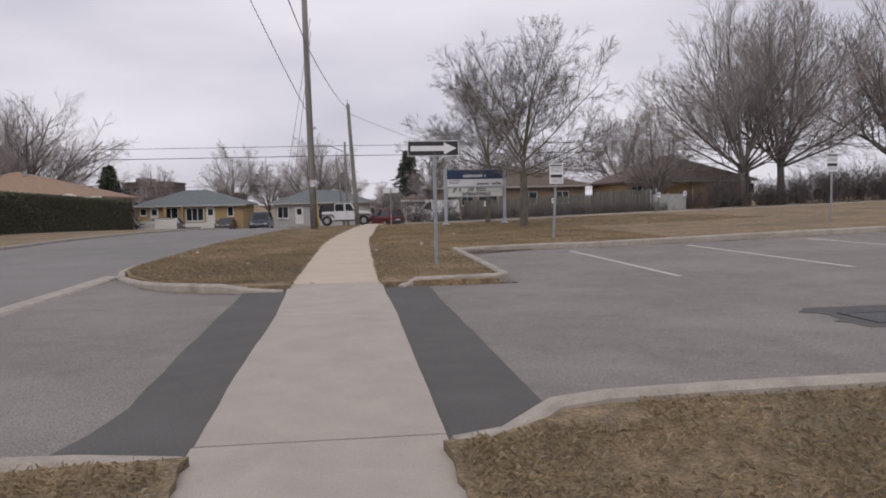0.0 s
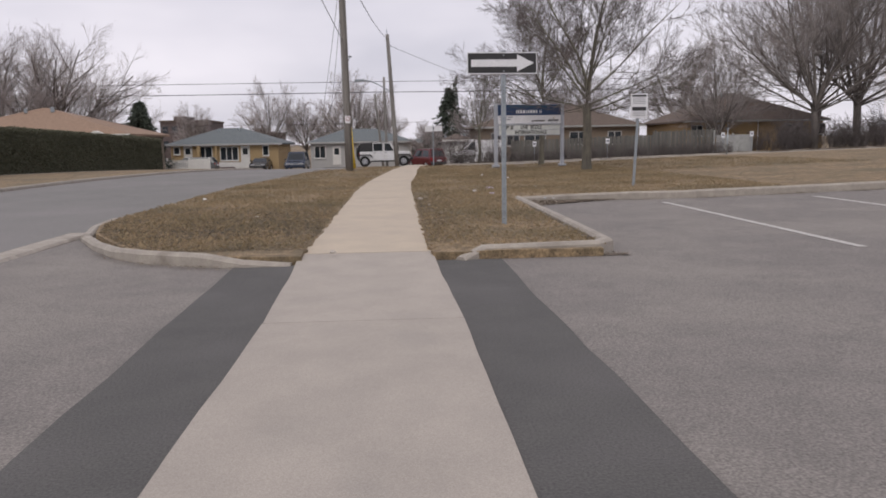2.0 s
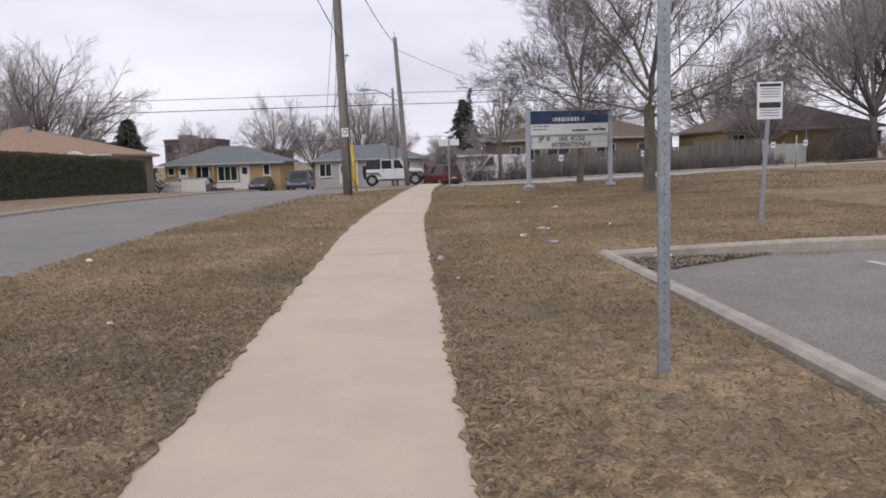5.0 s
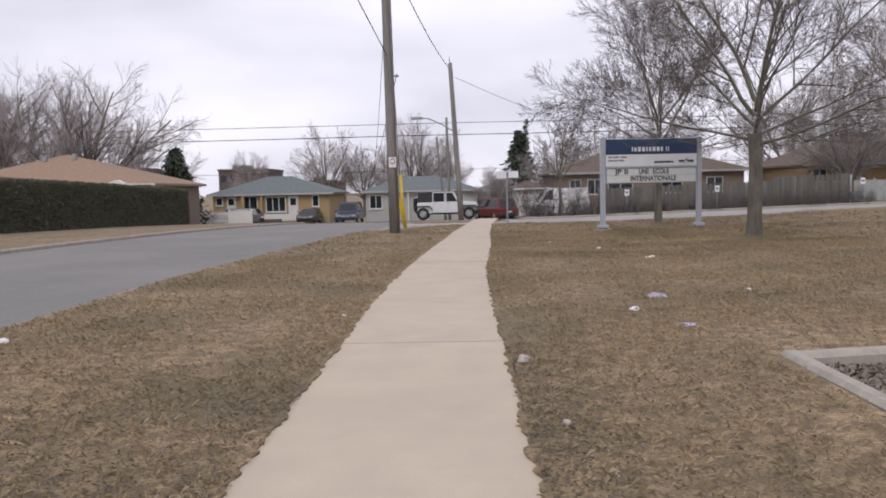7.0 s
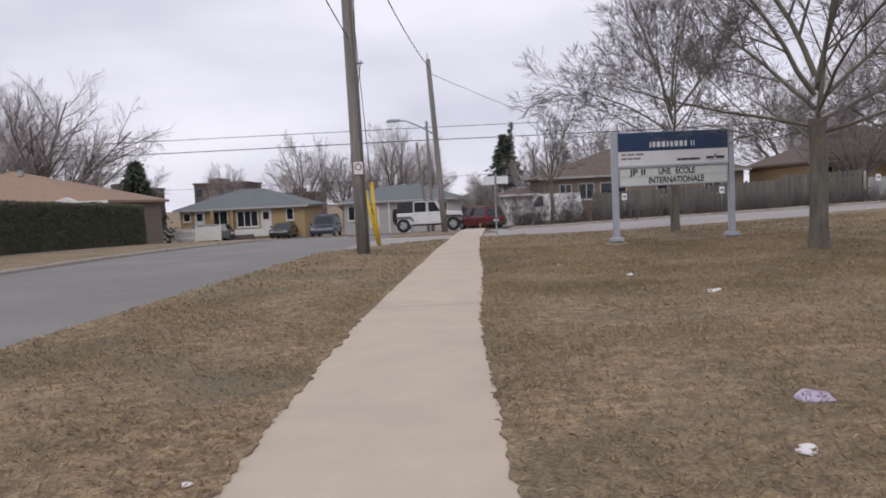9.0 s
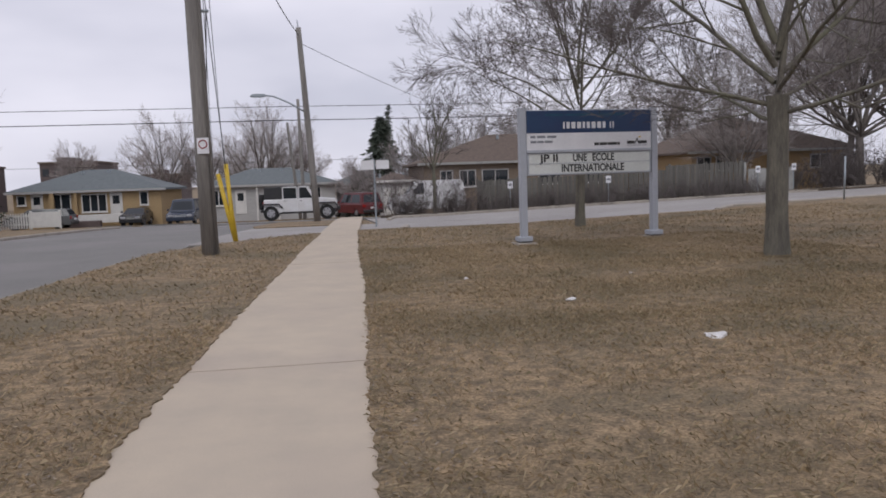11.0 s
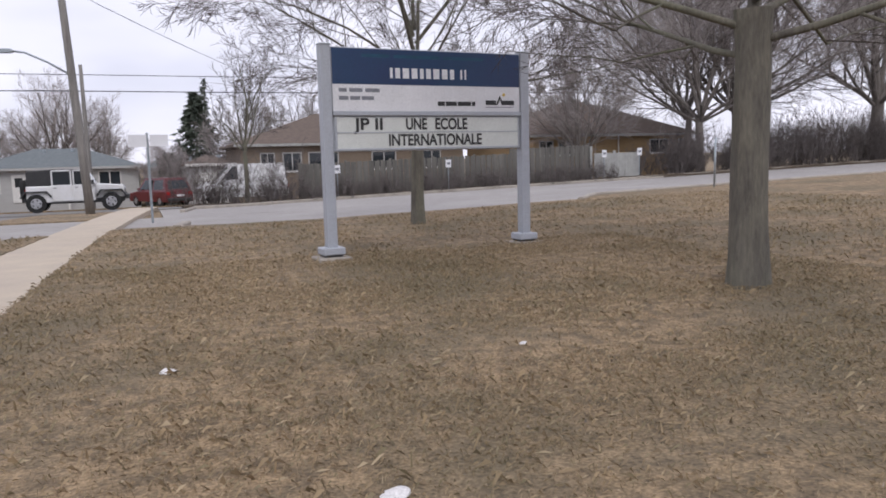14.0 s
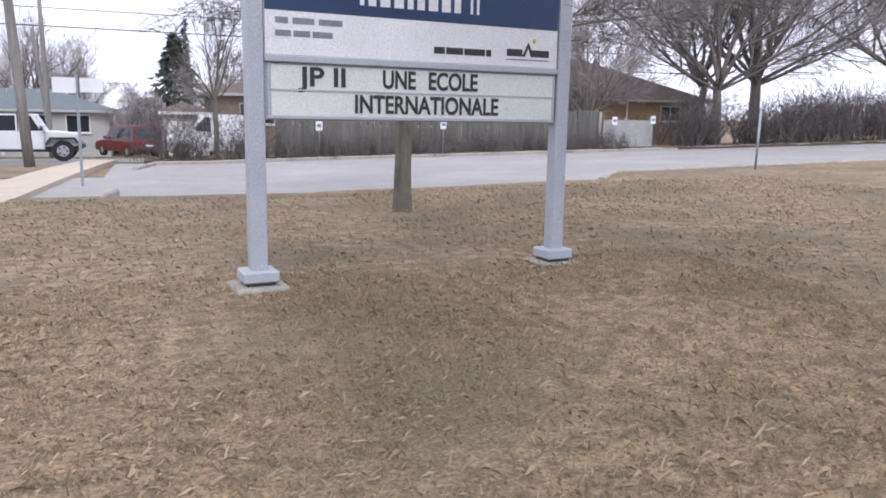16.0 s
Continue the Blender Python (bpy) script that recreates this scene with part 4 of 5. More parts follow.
arrow = thing("one_way_sign", 1.72, 9.5, 0.0, 3.0, "black one-way sign with a white arrow on a steel post", "traffic sign")
perforated_post(arrow, 0.0, 0.02, 2.25)
part("plate", box(-0.47, 0.43, -0.004, 0.0, 1.955, 2.225, 0.0), "white", arrow, "white-edged sign plate")
part("black_field", box(-0.46, 0.42, -0.006, -0.004, 1.967, 2.213), "black", arrow)
part("arrow_shape", prism([(-0.42, 2.045), (0.17, 2.045), (0.17, 1.983), (0.39, 2.09), (0.17, 2.197), (0.17, 2.135), (-0.42, 2.135)], -0.009, -0.006), "white", arrow, "white arrow")
for z in (1.99, 2.19):
    part("bolt", cylinder((0.0, -0.004, z), (0.0, -0.014, z), 0.009, 0.009, 8), "galv", arrow)


def lot_sign(x, y, rz, lean):
    s = thing("parking_notice", x, y, ground_z(x, y), rz, "white notice on a leaning galvanised post at the lot", "sign", "notices round the lot")
    perforated_post(s, 0.0, 0.02, 2.18, lean)
    cx = lean[0] * 0.88
    plate = part("plate", box(cx - 0.2, cx + 0.2, lean[1] * .88 - 0.004, lean[1] * .88 + 0.012, 1.58, 2.14, 0.004), "white", s, "white notice plate")
    yb = lean[1] * .88 - 0.0055
    for z, h, w in ((2.07, 0.045, 0.34), (1.75, 0.085, 0.34)):
        part("black_band", box(cx - w / 2, cx + w / 2, yb, yb + 0.002, z, z + h), "black", plate)
    for z in (2.03, 1.99, 1.95, 1.91, 1.71, 1.67, 1.63):
        part("print_bar", box(cx - 0.15, cx + 0.15, yb, yb + 0.002, z, z + 0.014), "greytext", plate)
    return s


lot_sign(5.83, 17.35, 2, (0.14, 0.05))
lot_sign(14.94, 18.46, 3, (0.05, 0.05))
st = thing("street_sign", 2.29, 43.3, ground_z(2.29, 43.3), 8, "steel post with two blank pale sign backs", "traffic sign")
perforated_post(st, 0, 0.02, 2.25)
part("plate", box(-0.47, -0.02, -0.006, 0.0, 1.88, 2.2, 0.0), "white", st)
part("plate", box(0.06, 0.52, -0.006, 0.0, 1.9, 2.2, 0.0), "white", st)


# ---- houses ----
def window(parent, x, z, w, h, y, bars_=0, name="window", trim="trimwhite"):
    """A window in the front wall at local y: frame, pane and sill."""
    b = bmesh.new()
    ring = []
    for yy in (y - 0.07, y + 0.02):
        for m_ in (0.08, 0.0):
            ring.append([b.verts.new((x + sx * (w / 2 + m_), yy, z + sz * (h / 2 + m_))) for sx, sz in ((-1, -1), (1, -1), (1, 1), (-1, 1))])
    for k in range(4):
        n_ = (k + 1) % 4
        b.faces.new((ring[0][k], ring[0][n_], ring[1][n_], ring[1][k]))
        b.faces.new((ring[0][n_], ring[0][k], ring[2][k], ring[2][n_]))
        b.faces.new((ring[1][k], ring[1][n_], ring[3][n_], ring[3][k]))
    bmesh.ops.recalc_face_normals(b, faces=b.faces[:])
    f = part(name, b, trim, parent)
    for k in range(bars_):
        u = x - w / 2 + w * (k + 1) / (bars_ + 1)
        part("mullion", box(u - .035, u + .035, y - 0.06, y - 0.036, z - h / 2, z + h / 2), trim, f)
    part("pane", box(x - w / 2, x + w / 2, y - 0.035, y - 0.005, z - h / 2, z + h / 2), "glass", f)
    part("sill", box(x - w / 2 - .12, x + w / 2 + .12, y - 0.13, y - 0.07, z - h / 2 - .14, z - h / 2 - .08), "trimwhite", f)
    return f


def front_door(parent, x, z0, w, h, y):
    d = part("door", box(x - w / 2, x + w / 2, y - 0.06, y + 0.01, z0, z0 + h, 0.01), "trimwhite", parent)
    part("pane", box(x - w * .28, x + w * .28, y - 0.075, y - 0.06, z0 + h * .55, z0 + h * .88), "glass", d)
    part("handle", cylinder((x + w * .38, y - 0.06, z0 + 1.0), (x + w * .38, y - 0.12, z0 + 1.0), 0.03, 0.03, 8), "galv", d)
    return d


def bungalow(name, x0, x1, y0, y1, base, eave, ridge, hip_l, hip_r, wall, roof, label, over=0.45, trim="trimwhite"):
    """One storey, hipped roof with the ridge along x. Heights are absolute."""
    cx = (x0 + x1) / 2
    ob = thing(name, cx, y0, base, label=label, category="house")
    w, dp, e, r = (x1 - x0) / 2, y1 - y0, eave - base, ridge - base
    part("wall", box(-w, w, 0, dp, -0.6, e), wall, ob)
    b = bmesh.new()
    t = 0.16
    lo = [b.verts.new(p) for p in ((-w - over, -over, e), (w + over, -over, e), (w + over, dp + over, e), (-w - over, dp + over, e))]
    mid = [b.verts.new((v.co.x, v.co.y, e + t)) for v in lo]
    a, c = b.verts.new((-w + hip_l, dp / 2, r)), b.verts.new((w - hip_r, dp / 2, r))
    b.faces.new(lo[::-1])
    for i in range(4):
        b.faces.new((lo[i], lo[(i + 1) % 4], mid[(i + 1) % 4], mid[i]))
    b.faces.new((mid[0], mid[1], c, a)), b.faces.new((mid[1], mid[2], c)), b.faces.new((mid[2], mid[3], a, c)), b.faces.new((mid[3], mid[0], a))
    rf = part("roof", b, roof, ob)
    part("fascia", box(-w - over - .02, w + over + .02, -over - .025, -over - .003, e - 0.02, e + t - 0.01), trim, rf, "gutter and fascia board")
    part("vent", box(0.6, 0.85, dp * .5 - 1.0, dp * .5 - 0.75, r - 0.4, r - 0.02, 0.02), "galv", rf)
    part("vent", box(-1.3, -1.1, dp * .5 - 1.2, dp * .5 - 1.0, r - 0.45, r - 0.1, 0.02), "galv", rf)
    return ob


yel = bungalow("bungalow", -22.6, -11.9, 79, 88, -1.55, 1.15, 2.95, 4.0, 4.4, "brick_y", "roof_grey", "buff-brick bungalow with a blue-grey hipped roof", trim="siding")
c0 = -17.25
window(yel, -22.2 - c0 + .2, 2.2, 0.5, 0.6, 0)
front_door(yel, -20.9 - c0, 0.9, 0.85, 1.75, 0)
window(yel, -19.2 - c0, 2.0, 1.3, 1.1, 0, 1)
window(yel, -16.8 - c0, 1.85, 1.7, 1.25, 0, 2)
front_door(yel, -15.2 - c0, 0.7, 0.9, 1.9, 0)
part("porch_panel", box(-1.6, 2.9, -0.9, -0.8, 0.35, 1.0, 0.01), "trimwhite", yel, "white porch panels")
part("pillar", box(-2.65, -2.35, -0.45, -0.2, 0, 2.7, 0.01), "brick_y", yel)
part("pillar", box(-0.9, -0.7, -0.4, -0.2, 0, 2.7, 0.01), "brick_y", yel)
window(yel, 4.1, 2.1, 0.5, 0.9, 0)
part("planter", box(-1.8, 1.2, -1.6, -1.1, 0, 0.55, 0.03), "brick_red", yel)

gre = bungalow("bungalow", -9.2, 1.6, 84, 93, -1.75, 1.15, 2.75, 3.4, 4.0, "siding", "roof_grey", "pale grey bungalow with a blue-grey hipped roof", trim="siding")
c0 = -3.8
window(gre, -8.2 - c0, 2.0, 1.1, 1.2, 0, 1)
front_door(gre, -6.4 - c0, 0.6, 0.9, 2.0, 0)
window(gre, -3.2 - c0, 2.1, 1.8, 1.1, 0, 2)
window(gre, -0.4 - c0, 2.1, 1.4, 1.1, 0, 1)
for px_ in (-1.2, 0.6):
    part("porch_post", box(px_ - .06, px_ + .06, -0.6, -0.48, 0, 2.8), "trimwhite", gre)
east = bungalow("bungalow", 1.9, 8.2, 90, 98, -1.9, 1.0, 2.3, 2.5, 2.5, "siding", "roof_grey", "low pale bungalow end with a grey hipped roof", trim="siding")
window(east, -1.2, 2.0, 0.8, 0.9, 0)
front_door(east, 1.2, 0.5, 0.85, 1.95, 0)

tan = bungalow("bungalow", -34.5, -19.7, 58, 67, -0.7, 1.95, 4.3, 7.0, 7.5, "brick_tan", "roof_tan", "tan bungalow with a low tan-shingled hipped roof")
window(tan, 5.5, 1.6, 1.3, 1.1, 0, 1)
part("gable", prism([(4.2, 2.66), (5.4, 3.05), (6.6, 2.66)], -0.55, 1.5), "trimwhite", tan, "small white gable")

bro = bungalow("bungalow", 7.9, 23.4, 73, 83, -1.3, 2.3, 4.7, 6.0, 6.0, "brick_tan", "roof_brown", "buff-brick bungalow with a weathered brown hipped roof", trim="palefence")
c0 = 15.65
for wx, ww in ((9.6, 0.8), (11.2, 1.1), (13.3, 1.9), (17.5, 1.6), (21, 1.2)):
    window(bro, wx - c0, 2.55, ww, 1.1, 0, 1, trim="siding")
gar = bungalow("garage", 4.9, 7.6, 76, 82, -1.4, 1.15, 1.9, 1.2, 1.2, "siding", "roof_brown", "low pale garage with a flat-pitched roof", over=0.3)
part("garage_door", box(-1.1, 1.1, -0.06, 0.0, 0, 2.1, 0.01), "trimwhite", gar)

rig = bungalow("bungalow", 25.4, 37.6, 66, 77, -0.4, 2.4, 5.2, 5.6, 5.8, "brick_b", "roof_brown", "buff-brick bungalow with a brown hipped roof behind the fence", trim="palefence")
c0 = 31.5
for wx, ww in ((26.3, 0.9), (27.8, 1.1), (35.0, 1.4), (37.2, 1.1)):
    window(rig, wx - c0, 2.1, ww, 0.8, 0, 1, trim="siding")
part("downpipe", cylinder((0.2, -0.12, 0), (0.2, -0.12, 2.9), 0.05, 0.05, 8), "trimwhite", rig)


def block(x0, x1, y, base, top, label):
    ob = thing("apartment_block", (x0 + x1) / 2, y, base, label=label, category="building")
    w, h = (x1 - x0) / 2, top - base
    part("wall", box(-w, w, 0, 14, 0, h), "brick_red", ob)
    part("roof", box(-w - .2, w + .2, -.2, 14.2, h, h + 0.35), "roof_brown", ob)
    part("penthouse", box(-w * .6, -w * .05, 3, 9, h + .35, h + 1.2), "brick_red", ob)
    for r in range(int(h / 2.9)):
        for c in range(5):
            x = -w + (c + 0.5) * 2 * w / 5
            part("window", box(x - .55, x + .55, -0.03, 0.03, h - 2.2 - 2.9 * r, h - 0.9 - 2.9 * r), "glass", ob)


block(-47.8, -38.3, 160, -2.2, 6.0, "distant dark brick apartment block with a flat roof")
block(-30.8, -24.8, 160, -2.2, 3.4, "distant low dark brick block with a flat roof")
block(-62, -55, 150, -2.2, 5.5, "distant dark brick apartment block with a flat roof")


# ---- fences ----
def board_fence():
    ob = thing("board_fence", 8.8, 57.4, 0, label="weathered grey vertical board fence behind the shrub bed", category="fence")
    shared = None
    for i in range(106):
        x = i * 0.146
        xx = 8.8 + x
        z = ground_z(xx, 57.4)
        h = 1.62 if xx < 19.5 else 1.85
        if shared is None or i == 0:
            shared = {k: None for k in (1.62, 1.85)}
        if shared[h] is None:
            p = part("board", box(-0.068, 0.068, -0.012, 0.012, 0, h, 0.004), "fence", ob)
            shared[h] = p.data
        else:
            p = new("board", shared[h])
            p.parent = ob
        p.location = (x, 0.008 * math.sin(i * 2.3), z + 0.02 * math.sin(i * 1.7))
        p.rotation_euler = (0, 0.012 * math.sin(i * 3.1), 0)
    for i in range(8):
        x = i * 2.2
        z = ground_z(8.8 + x, 57.5)
        part("post", box(x - .05, x + .05, 0.03, 0.13, z - 0.2, z + (1.7 if x < 10.7 else 1.95), 0.006), "fence", ob)
    for f in (0.35, 1.3):
        part("rail", tube([(x, 0.035, ground_z(8.8 + x, 57.4) + f) for x in (0, 5, 10, 15.4)], 0.035, 4), "fence", ob)


board_fence()
sheet = thing("sheet_gate", 24.4, 57.2, ground_z(25.5, 57.2), label="pale corrugated sheet gate beside the board fence", category="fence")
prof = [(i * 0.05, 0.012 * (i % 2)) for i in range(55)]
vs = [(x, y, z) for z in (0.1, 1.38) for x, y in prof]
raw("panel", vs, [(i, i + 1, i + 56, i + 55) for i in range(54)], "palefence", sheet)
for x in (-0.15, 1.3, 2.78):
    part("post", box(x - .06, x + .06, 0.02, 0.14, -0.2, 1.5 if x > 0 else 1.75, 0.006), "palefence", sheet)

picket = thing("picket_fence", -22.9, 72.0, 0, label="white picket fence in front of the buff-brick bungalow", category="fence")
zf = ground_z(-19, 72) + 0.05
shared = None
for i in range(24):
    if shared is None:
        p = part("picket", prism([(-0.05, 0.0), (0.05, 0.0), (0.05, 0.98), (0.0, 1.08), (-0.05, 0.98)], -0.012, 0.012), "trimwhite", picket)
        shared = p.data
    else:
        p = new("picket", shared)
        p.parent = picket
    p.location = (i * 0.165, 0, zf)
for f in (0.25, 0.8):
    part("rail", box(-0.1, 5.7, 0.012, 0.05, zf + f, zf + f + 0.09), "trimwhite", picket)
part("solid_panel", box(3.95, 5.7, -0.015, 0.012, zf + 0.05, zf + 1.1, 0.006), "trimwhite", picket)
for x in (-0.1, 1.9, 3.9, 5.75):
    part("post", box(x - .06, x + .06, -0.02, 0.1, zf - 0.1, zf + 1.2, 0.008), "trimwhite", picket)

for x, z, y in ((10.4, 0.85, 56.7), (15.9, 0.97, 56.7), (24.7, 1.25, 56.7), (26.9, 1.32, 56.7)):
    g0 = ground_z(x, y)
    n = thing("fence_notice", x, y, g0, label="small white notice on a thin post before the fence", category="sign", group="notices along the fence")
    part("post", cylinder((0, 0.02, -0.1), (0, 0.02, z - g0 + 0.1), 0.025, 0.025, 6), "galv", n)
    pl = part("plate", box(-0.14, 0.14, -0.012, 0.0, z - g0 - 0.2, z - g0 + 0.18, 0.004), "white", n)
    part("print_bar", box(-0.09, 0.09, -0.0145, -0.012, z - g0 - 0.06, z - g0 + 0.06), "greytext", pl)
lp = thing("lane_post", 17.9, 40.2, ground_z(17.9, 40.2), label="thin galvanised post at the lane's edge", category="post")
part("post", cylinder((0, 0, -0.1), (0.03, 0, 1.45), 0.03, 0.03, 8), "galv", lp)


# ---- shrubs ----
def bush_mesh(seed, stems, height, radius, thin=0.008):
    rnd = random.Random(seed)
    V, F = [], []

    def stick(p, q, r):
        k = len(V)
        d = (q - p).normalized()
        u = d.orthogonal().normalized()
        v = d.cross(u)
        for c, rr in ((p, r), (q, r * 0.45)):
            V.extend(c + rr * (math.cos(a) * u + math.sin(a) * v) for a in (0, 2.09, 4.19))
        F.extend(((k, k + 1, k + 4, k + 3), (k + 1, k + 2, k + 5, k + 4), (k + 2, k, k + 3, k + 5)))
    for _ in range(stems):
        a = rnd.random() * 6.283
        p = Vector((rnd.gauss(0, radius * .45), rnd.gauss(0, radius * .25), 0))
        d = Vector((math.cos(a) * .45, math.sin(a) * .45, 1)).normalized()
        h = height * rnd.uniform(0.5, 1.05)
        for s in range(4):
            q = p + d * h / 4
            stick(p, q, thin * (2.2 - s * .4))
            for _ in range(3):
                e = (d + Vector((rnd.gauss(0, .6), rnd.gauss(0, .6), rnd.gauss(0, .35)))).normalized()
                t = q + e * h * rnd.uniform(.12, .3)
                stick(q, t, thin)
                for _ in range(2):
                    stick(t, t + (e + Vector((rnd.gauss(0, .6), rnd.gauss(0, .6), rnd.gauss(0, .5)))).normalized() * h * rnd.uniform(.06, .16), thin * .7)
            p, d = q, (d + Vector((rnd.gauss(0, .2), rnd.gauss(0, .2), .05))).normalized()
    return V, F


def bush_kind(seed, stems, height, radius, thin, label):
    ob = thing("bare_bush", 0, 0, 0, label=label, category="shrub", group="shrubs along the fence")
    raw("crown", *bush_mesh(seed, stems, height, radius, thin), "twig", ob)
    return ob


kinds = [bush_kind(80 + k, 30, h, r, 0.006, "leafless brown twiggy shrub in the fence bed") for k, (h, r) in enumerate(((0.8, 0.9), (1.15, 0.8), (0.65, 1.1)))]
rb = random.Random(8)
spots = [(4.6 + i * 0.62 + rb.uniform(-.2, .2), 56.6 + rb.uniform(-.3, .3)) for i in range(34)]
for i, (x, y) in enumerate(spots):
    m = pose(x, y, ground_z(x, y) - 0.03, 0, 0, rb.uniform(0, 360))
    if i < 3:
        kinds[i].matrix_world = m
    else:
        copy_thing(kinds[i % 3], m)
tallk = bush_kind(97, 15, 2.3, 0.8, 0.008, "tall leafless shrub before the parked van")
for i, (x, y) in enumerate(((4.9, 57.0), (5.6, 57.2), (6.6, 57.0), (7.4, 57.3), (8.1, 56.9), (3.9, 57.4), (4.4, 56.9))):
    m = pose(x, y, ground_z(x, y) - 0.03, 0, 0, 71 * i)
    if i == 0:
        tallk.matrix_world = m
    else:
        copy_thing(tallk, m)
thick = [bush_kind(90 + k, 60, h, 1.5, 0.010, "dense leafless brown thicket beyond the lane") for k, h in enumerate((1.7, 2.2, 2.9))]
for i in range(30):
    x, y = 28.6 + i * 0.9 + rb.uniform(-.5, .5), 58.2 + rb.uniform(-.6, 2.8)
    k = rb.choice((0, 1)) if x < 38 else rb.choice((1, 2))
    m = pose(x, y, ground_z(x, y) - 0.05, 0, 0, rb.uniform(0, 360))
    if i < 3:
        thick[i].matrix_world = pose(x, y, ground_z(x, y) - 0.05, 0, 0, 40 * i)
    else:
        copy_thing(thick[k], m)


# ---- vehicles ----
def wheel(parent, x, y, r, w, side):
    b = cylinder((x, y, r), (x, y + side * w, r), r, r, 22)
    bmesh.ops.bevel(b, geom=[e for e in b.edges if len(e.link_faces) == 2 and e.calc_face_angle(0) > 1.0], offset=0.035, segments=2, affect="EDGES")
    t = part("tyre", b, "tyre", parent)
    rm = part("rim", cylinder((x, y + side * (w - 0.02), r), (x, y + side * (w + 0.012), r), r * 0.62, r * 0.52, 16), "rim", t)
    sp = bmesh.new()
    for k in range(5):
        a = k * 1.2566
        cylinder((x + r * .38 * math.cos(a), y + side * (w + 0.008), r + r * .38 * math.sin(a)), (x + r * .38 * math.cos(a), y + side * (w + 0.016), r + r * .38 * math.sin(a)), r * 0.1, r * 0.1, 7, bm=sp)
    part("rim_hole", sp, "black", rm)["kind"] = "stuff"
    return t


def car(name, x, y, rz, paint, label, length=4.6, width=1.8, height=1.65, belt=0.95, hood=0.95, nose=1.15, rear_slope=0.25, front_slope=0.6, van=False):
    ob = thing(name, x, y, ground_z(x, y) + 0.0, rz, label, "car")
    l, w = length / 2, width / 2
    r = 0.34
    body = prism([(-l, 0.35), (-l + .05, belt), (-l + .2, belt + .03), (l - nose, belt + .02), (l - .15, hood - .12), (l, 0.6), (l - .03, 0.3), (-l + .03, 0.28)], -w, w, 0.07)
    part("body", body, paint, ob, smooth=False)
    b = bmesh.new()
    x0, x1 = -l + .1, l - nose + 0.05
    lo = [(x0, -w + .04), (x1, -w + .04), (x1, w - .04), (x0, w - .04)]
    hi = [(x0 + rear_slope, -w + .22), (x1 - front_slope, -w + .22), (x1 - front_slope, w - .22), (x0 + rear_slope, w - .22)]
    va = [b.verts.new((*p, belt)) for p in lo]
    vb = [b.verts.new((*p, height)) for p in hi]
    b.faces.new(vb)
    for i in range(4):
        b.faces.new((va[i], va[(i + 1) % 4], vb[(i + 1) % 4], vb[i]))
    bmesh.ops.bevel(b, geom=b.edges[:], offset=0.05, segments=2, affect="EDGES")
    part("cabin", b, paint, ob)
    zb, zt = belt + 0.09, height - 0.13

    def side(u, z, s):
        f = (z - belt) / (height - belt)
        return (u, s * ((w - .04) + (-.18) * f + 0.006), z)
    for s in (-1, 1):
        cuts = [x0 + .3, (x0 + x1) / 2 - .15, x1 - .35] if not van else [x1 - 1.2, x1 - .35]
        for a, c in zip(cuts, cuts[1:]):
            f = (zt - belt) / (height - belt)
            g = bmesh.new()
            ua, uc = a + .06, c - .06
            last = c == cuts[-1]
            pts = [side(ua, zb, s), side(uc + (.12 if last else 0), zb, s), side(uc - (front_slope * .62 if last else 0), zt, s), side(ua + (rear_slope * .5 if a == cuts[0] else 0), zt, s)]
            q = [g.verts.new(p) for p in pts] + [g.verts.new((p[0], p[1] - s * .03, p[2])) for p in pts]
            g.faces.new(q[:4]), g.faces.new(q[4:][::-1])
            for i in range(4):
                g.faces.new((q[i], q[(i + 1) % 4], q[4 + (i + 1) % 4], q[4 + i]))
            bmesh.ops.recalc_face_normals(g, faces=g.faces[:])
            part("side_window", g, "glass", ob)
        for wx in (-l + .85, l - .85):
            wheel(ob, wx, s * (w - .2), r, 0.2, s)
        part("mirror", box(x1 - .45, x1 - .3, s * (w + .01), s * (w + .16), belt + .05, belt + .19, 0.02) if s > 0 else box(x1 - .45, x1 - .3, -w - .16, -w - .01, belt + .05, belt + .19, 0.02), paint, ob)
        part("tail_lamp", box(-l - .012, -l + .08, s * (w - .18) - .13, s * (w - .18) + .13, 0.72, 0.92, 0.01), "redlamp", ob)
        part("headlamp", box(l - .1, l + .005, s * (w - .3) - .17, s * (w - .3) + .17, 0.62, 0.76, 0.02), "rim", ob)
    for xa, xb, sl in ((x0, x0 + rear_slope, -1), (x1, x1 - front_slope, 1)):
        g = bmesh.new()
        f0, f1 = 0.14, 0.82
        pts = []
        for f, ww in ((f0, w - .22), (f1, w - .32)):
            xx = xa + (xb - xa) * f + sl * 0.012
            pts += [(xx, -ww, belt + (height - belt) * f), (xx, ww, belt + (height - belt) * f)]
        q = [g.verts.new(pts[i]) for i in (0, 1, 3, 2)] + [g.verts.new((pts[i][0] - sl * .03, pts[i][1], pts[i][2])) for i in (0, 1, 3, 2)]
        g.faces.new(q[:4]), g.faces.new(q[4:][::-1])
        for i in range(4):
            g.faces.new((q[i], q[(i + 1) % 4], q[4 + (i + 1) % 4], q[4 + i]))
        bmesh.ops.recalc_face_normals(g, faces=g.faces[:])
        part("rear_window" if sl < 0 else "windscreen", g, "glass", ob)
    part("bumper", box(-l - .06, -l + .1, -w + .08, w - .08, 0.32, 0.55, 0.04), "black", ob)
    part("plate_bar", box(-l - .07, -l - .055, -.25, .25, 0.62, 0.74), "white", ob)
    return ob


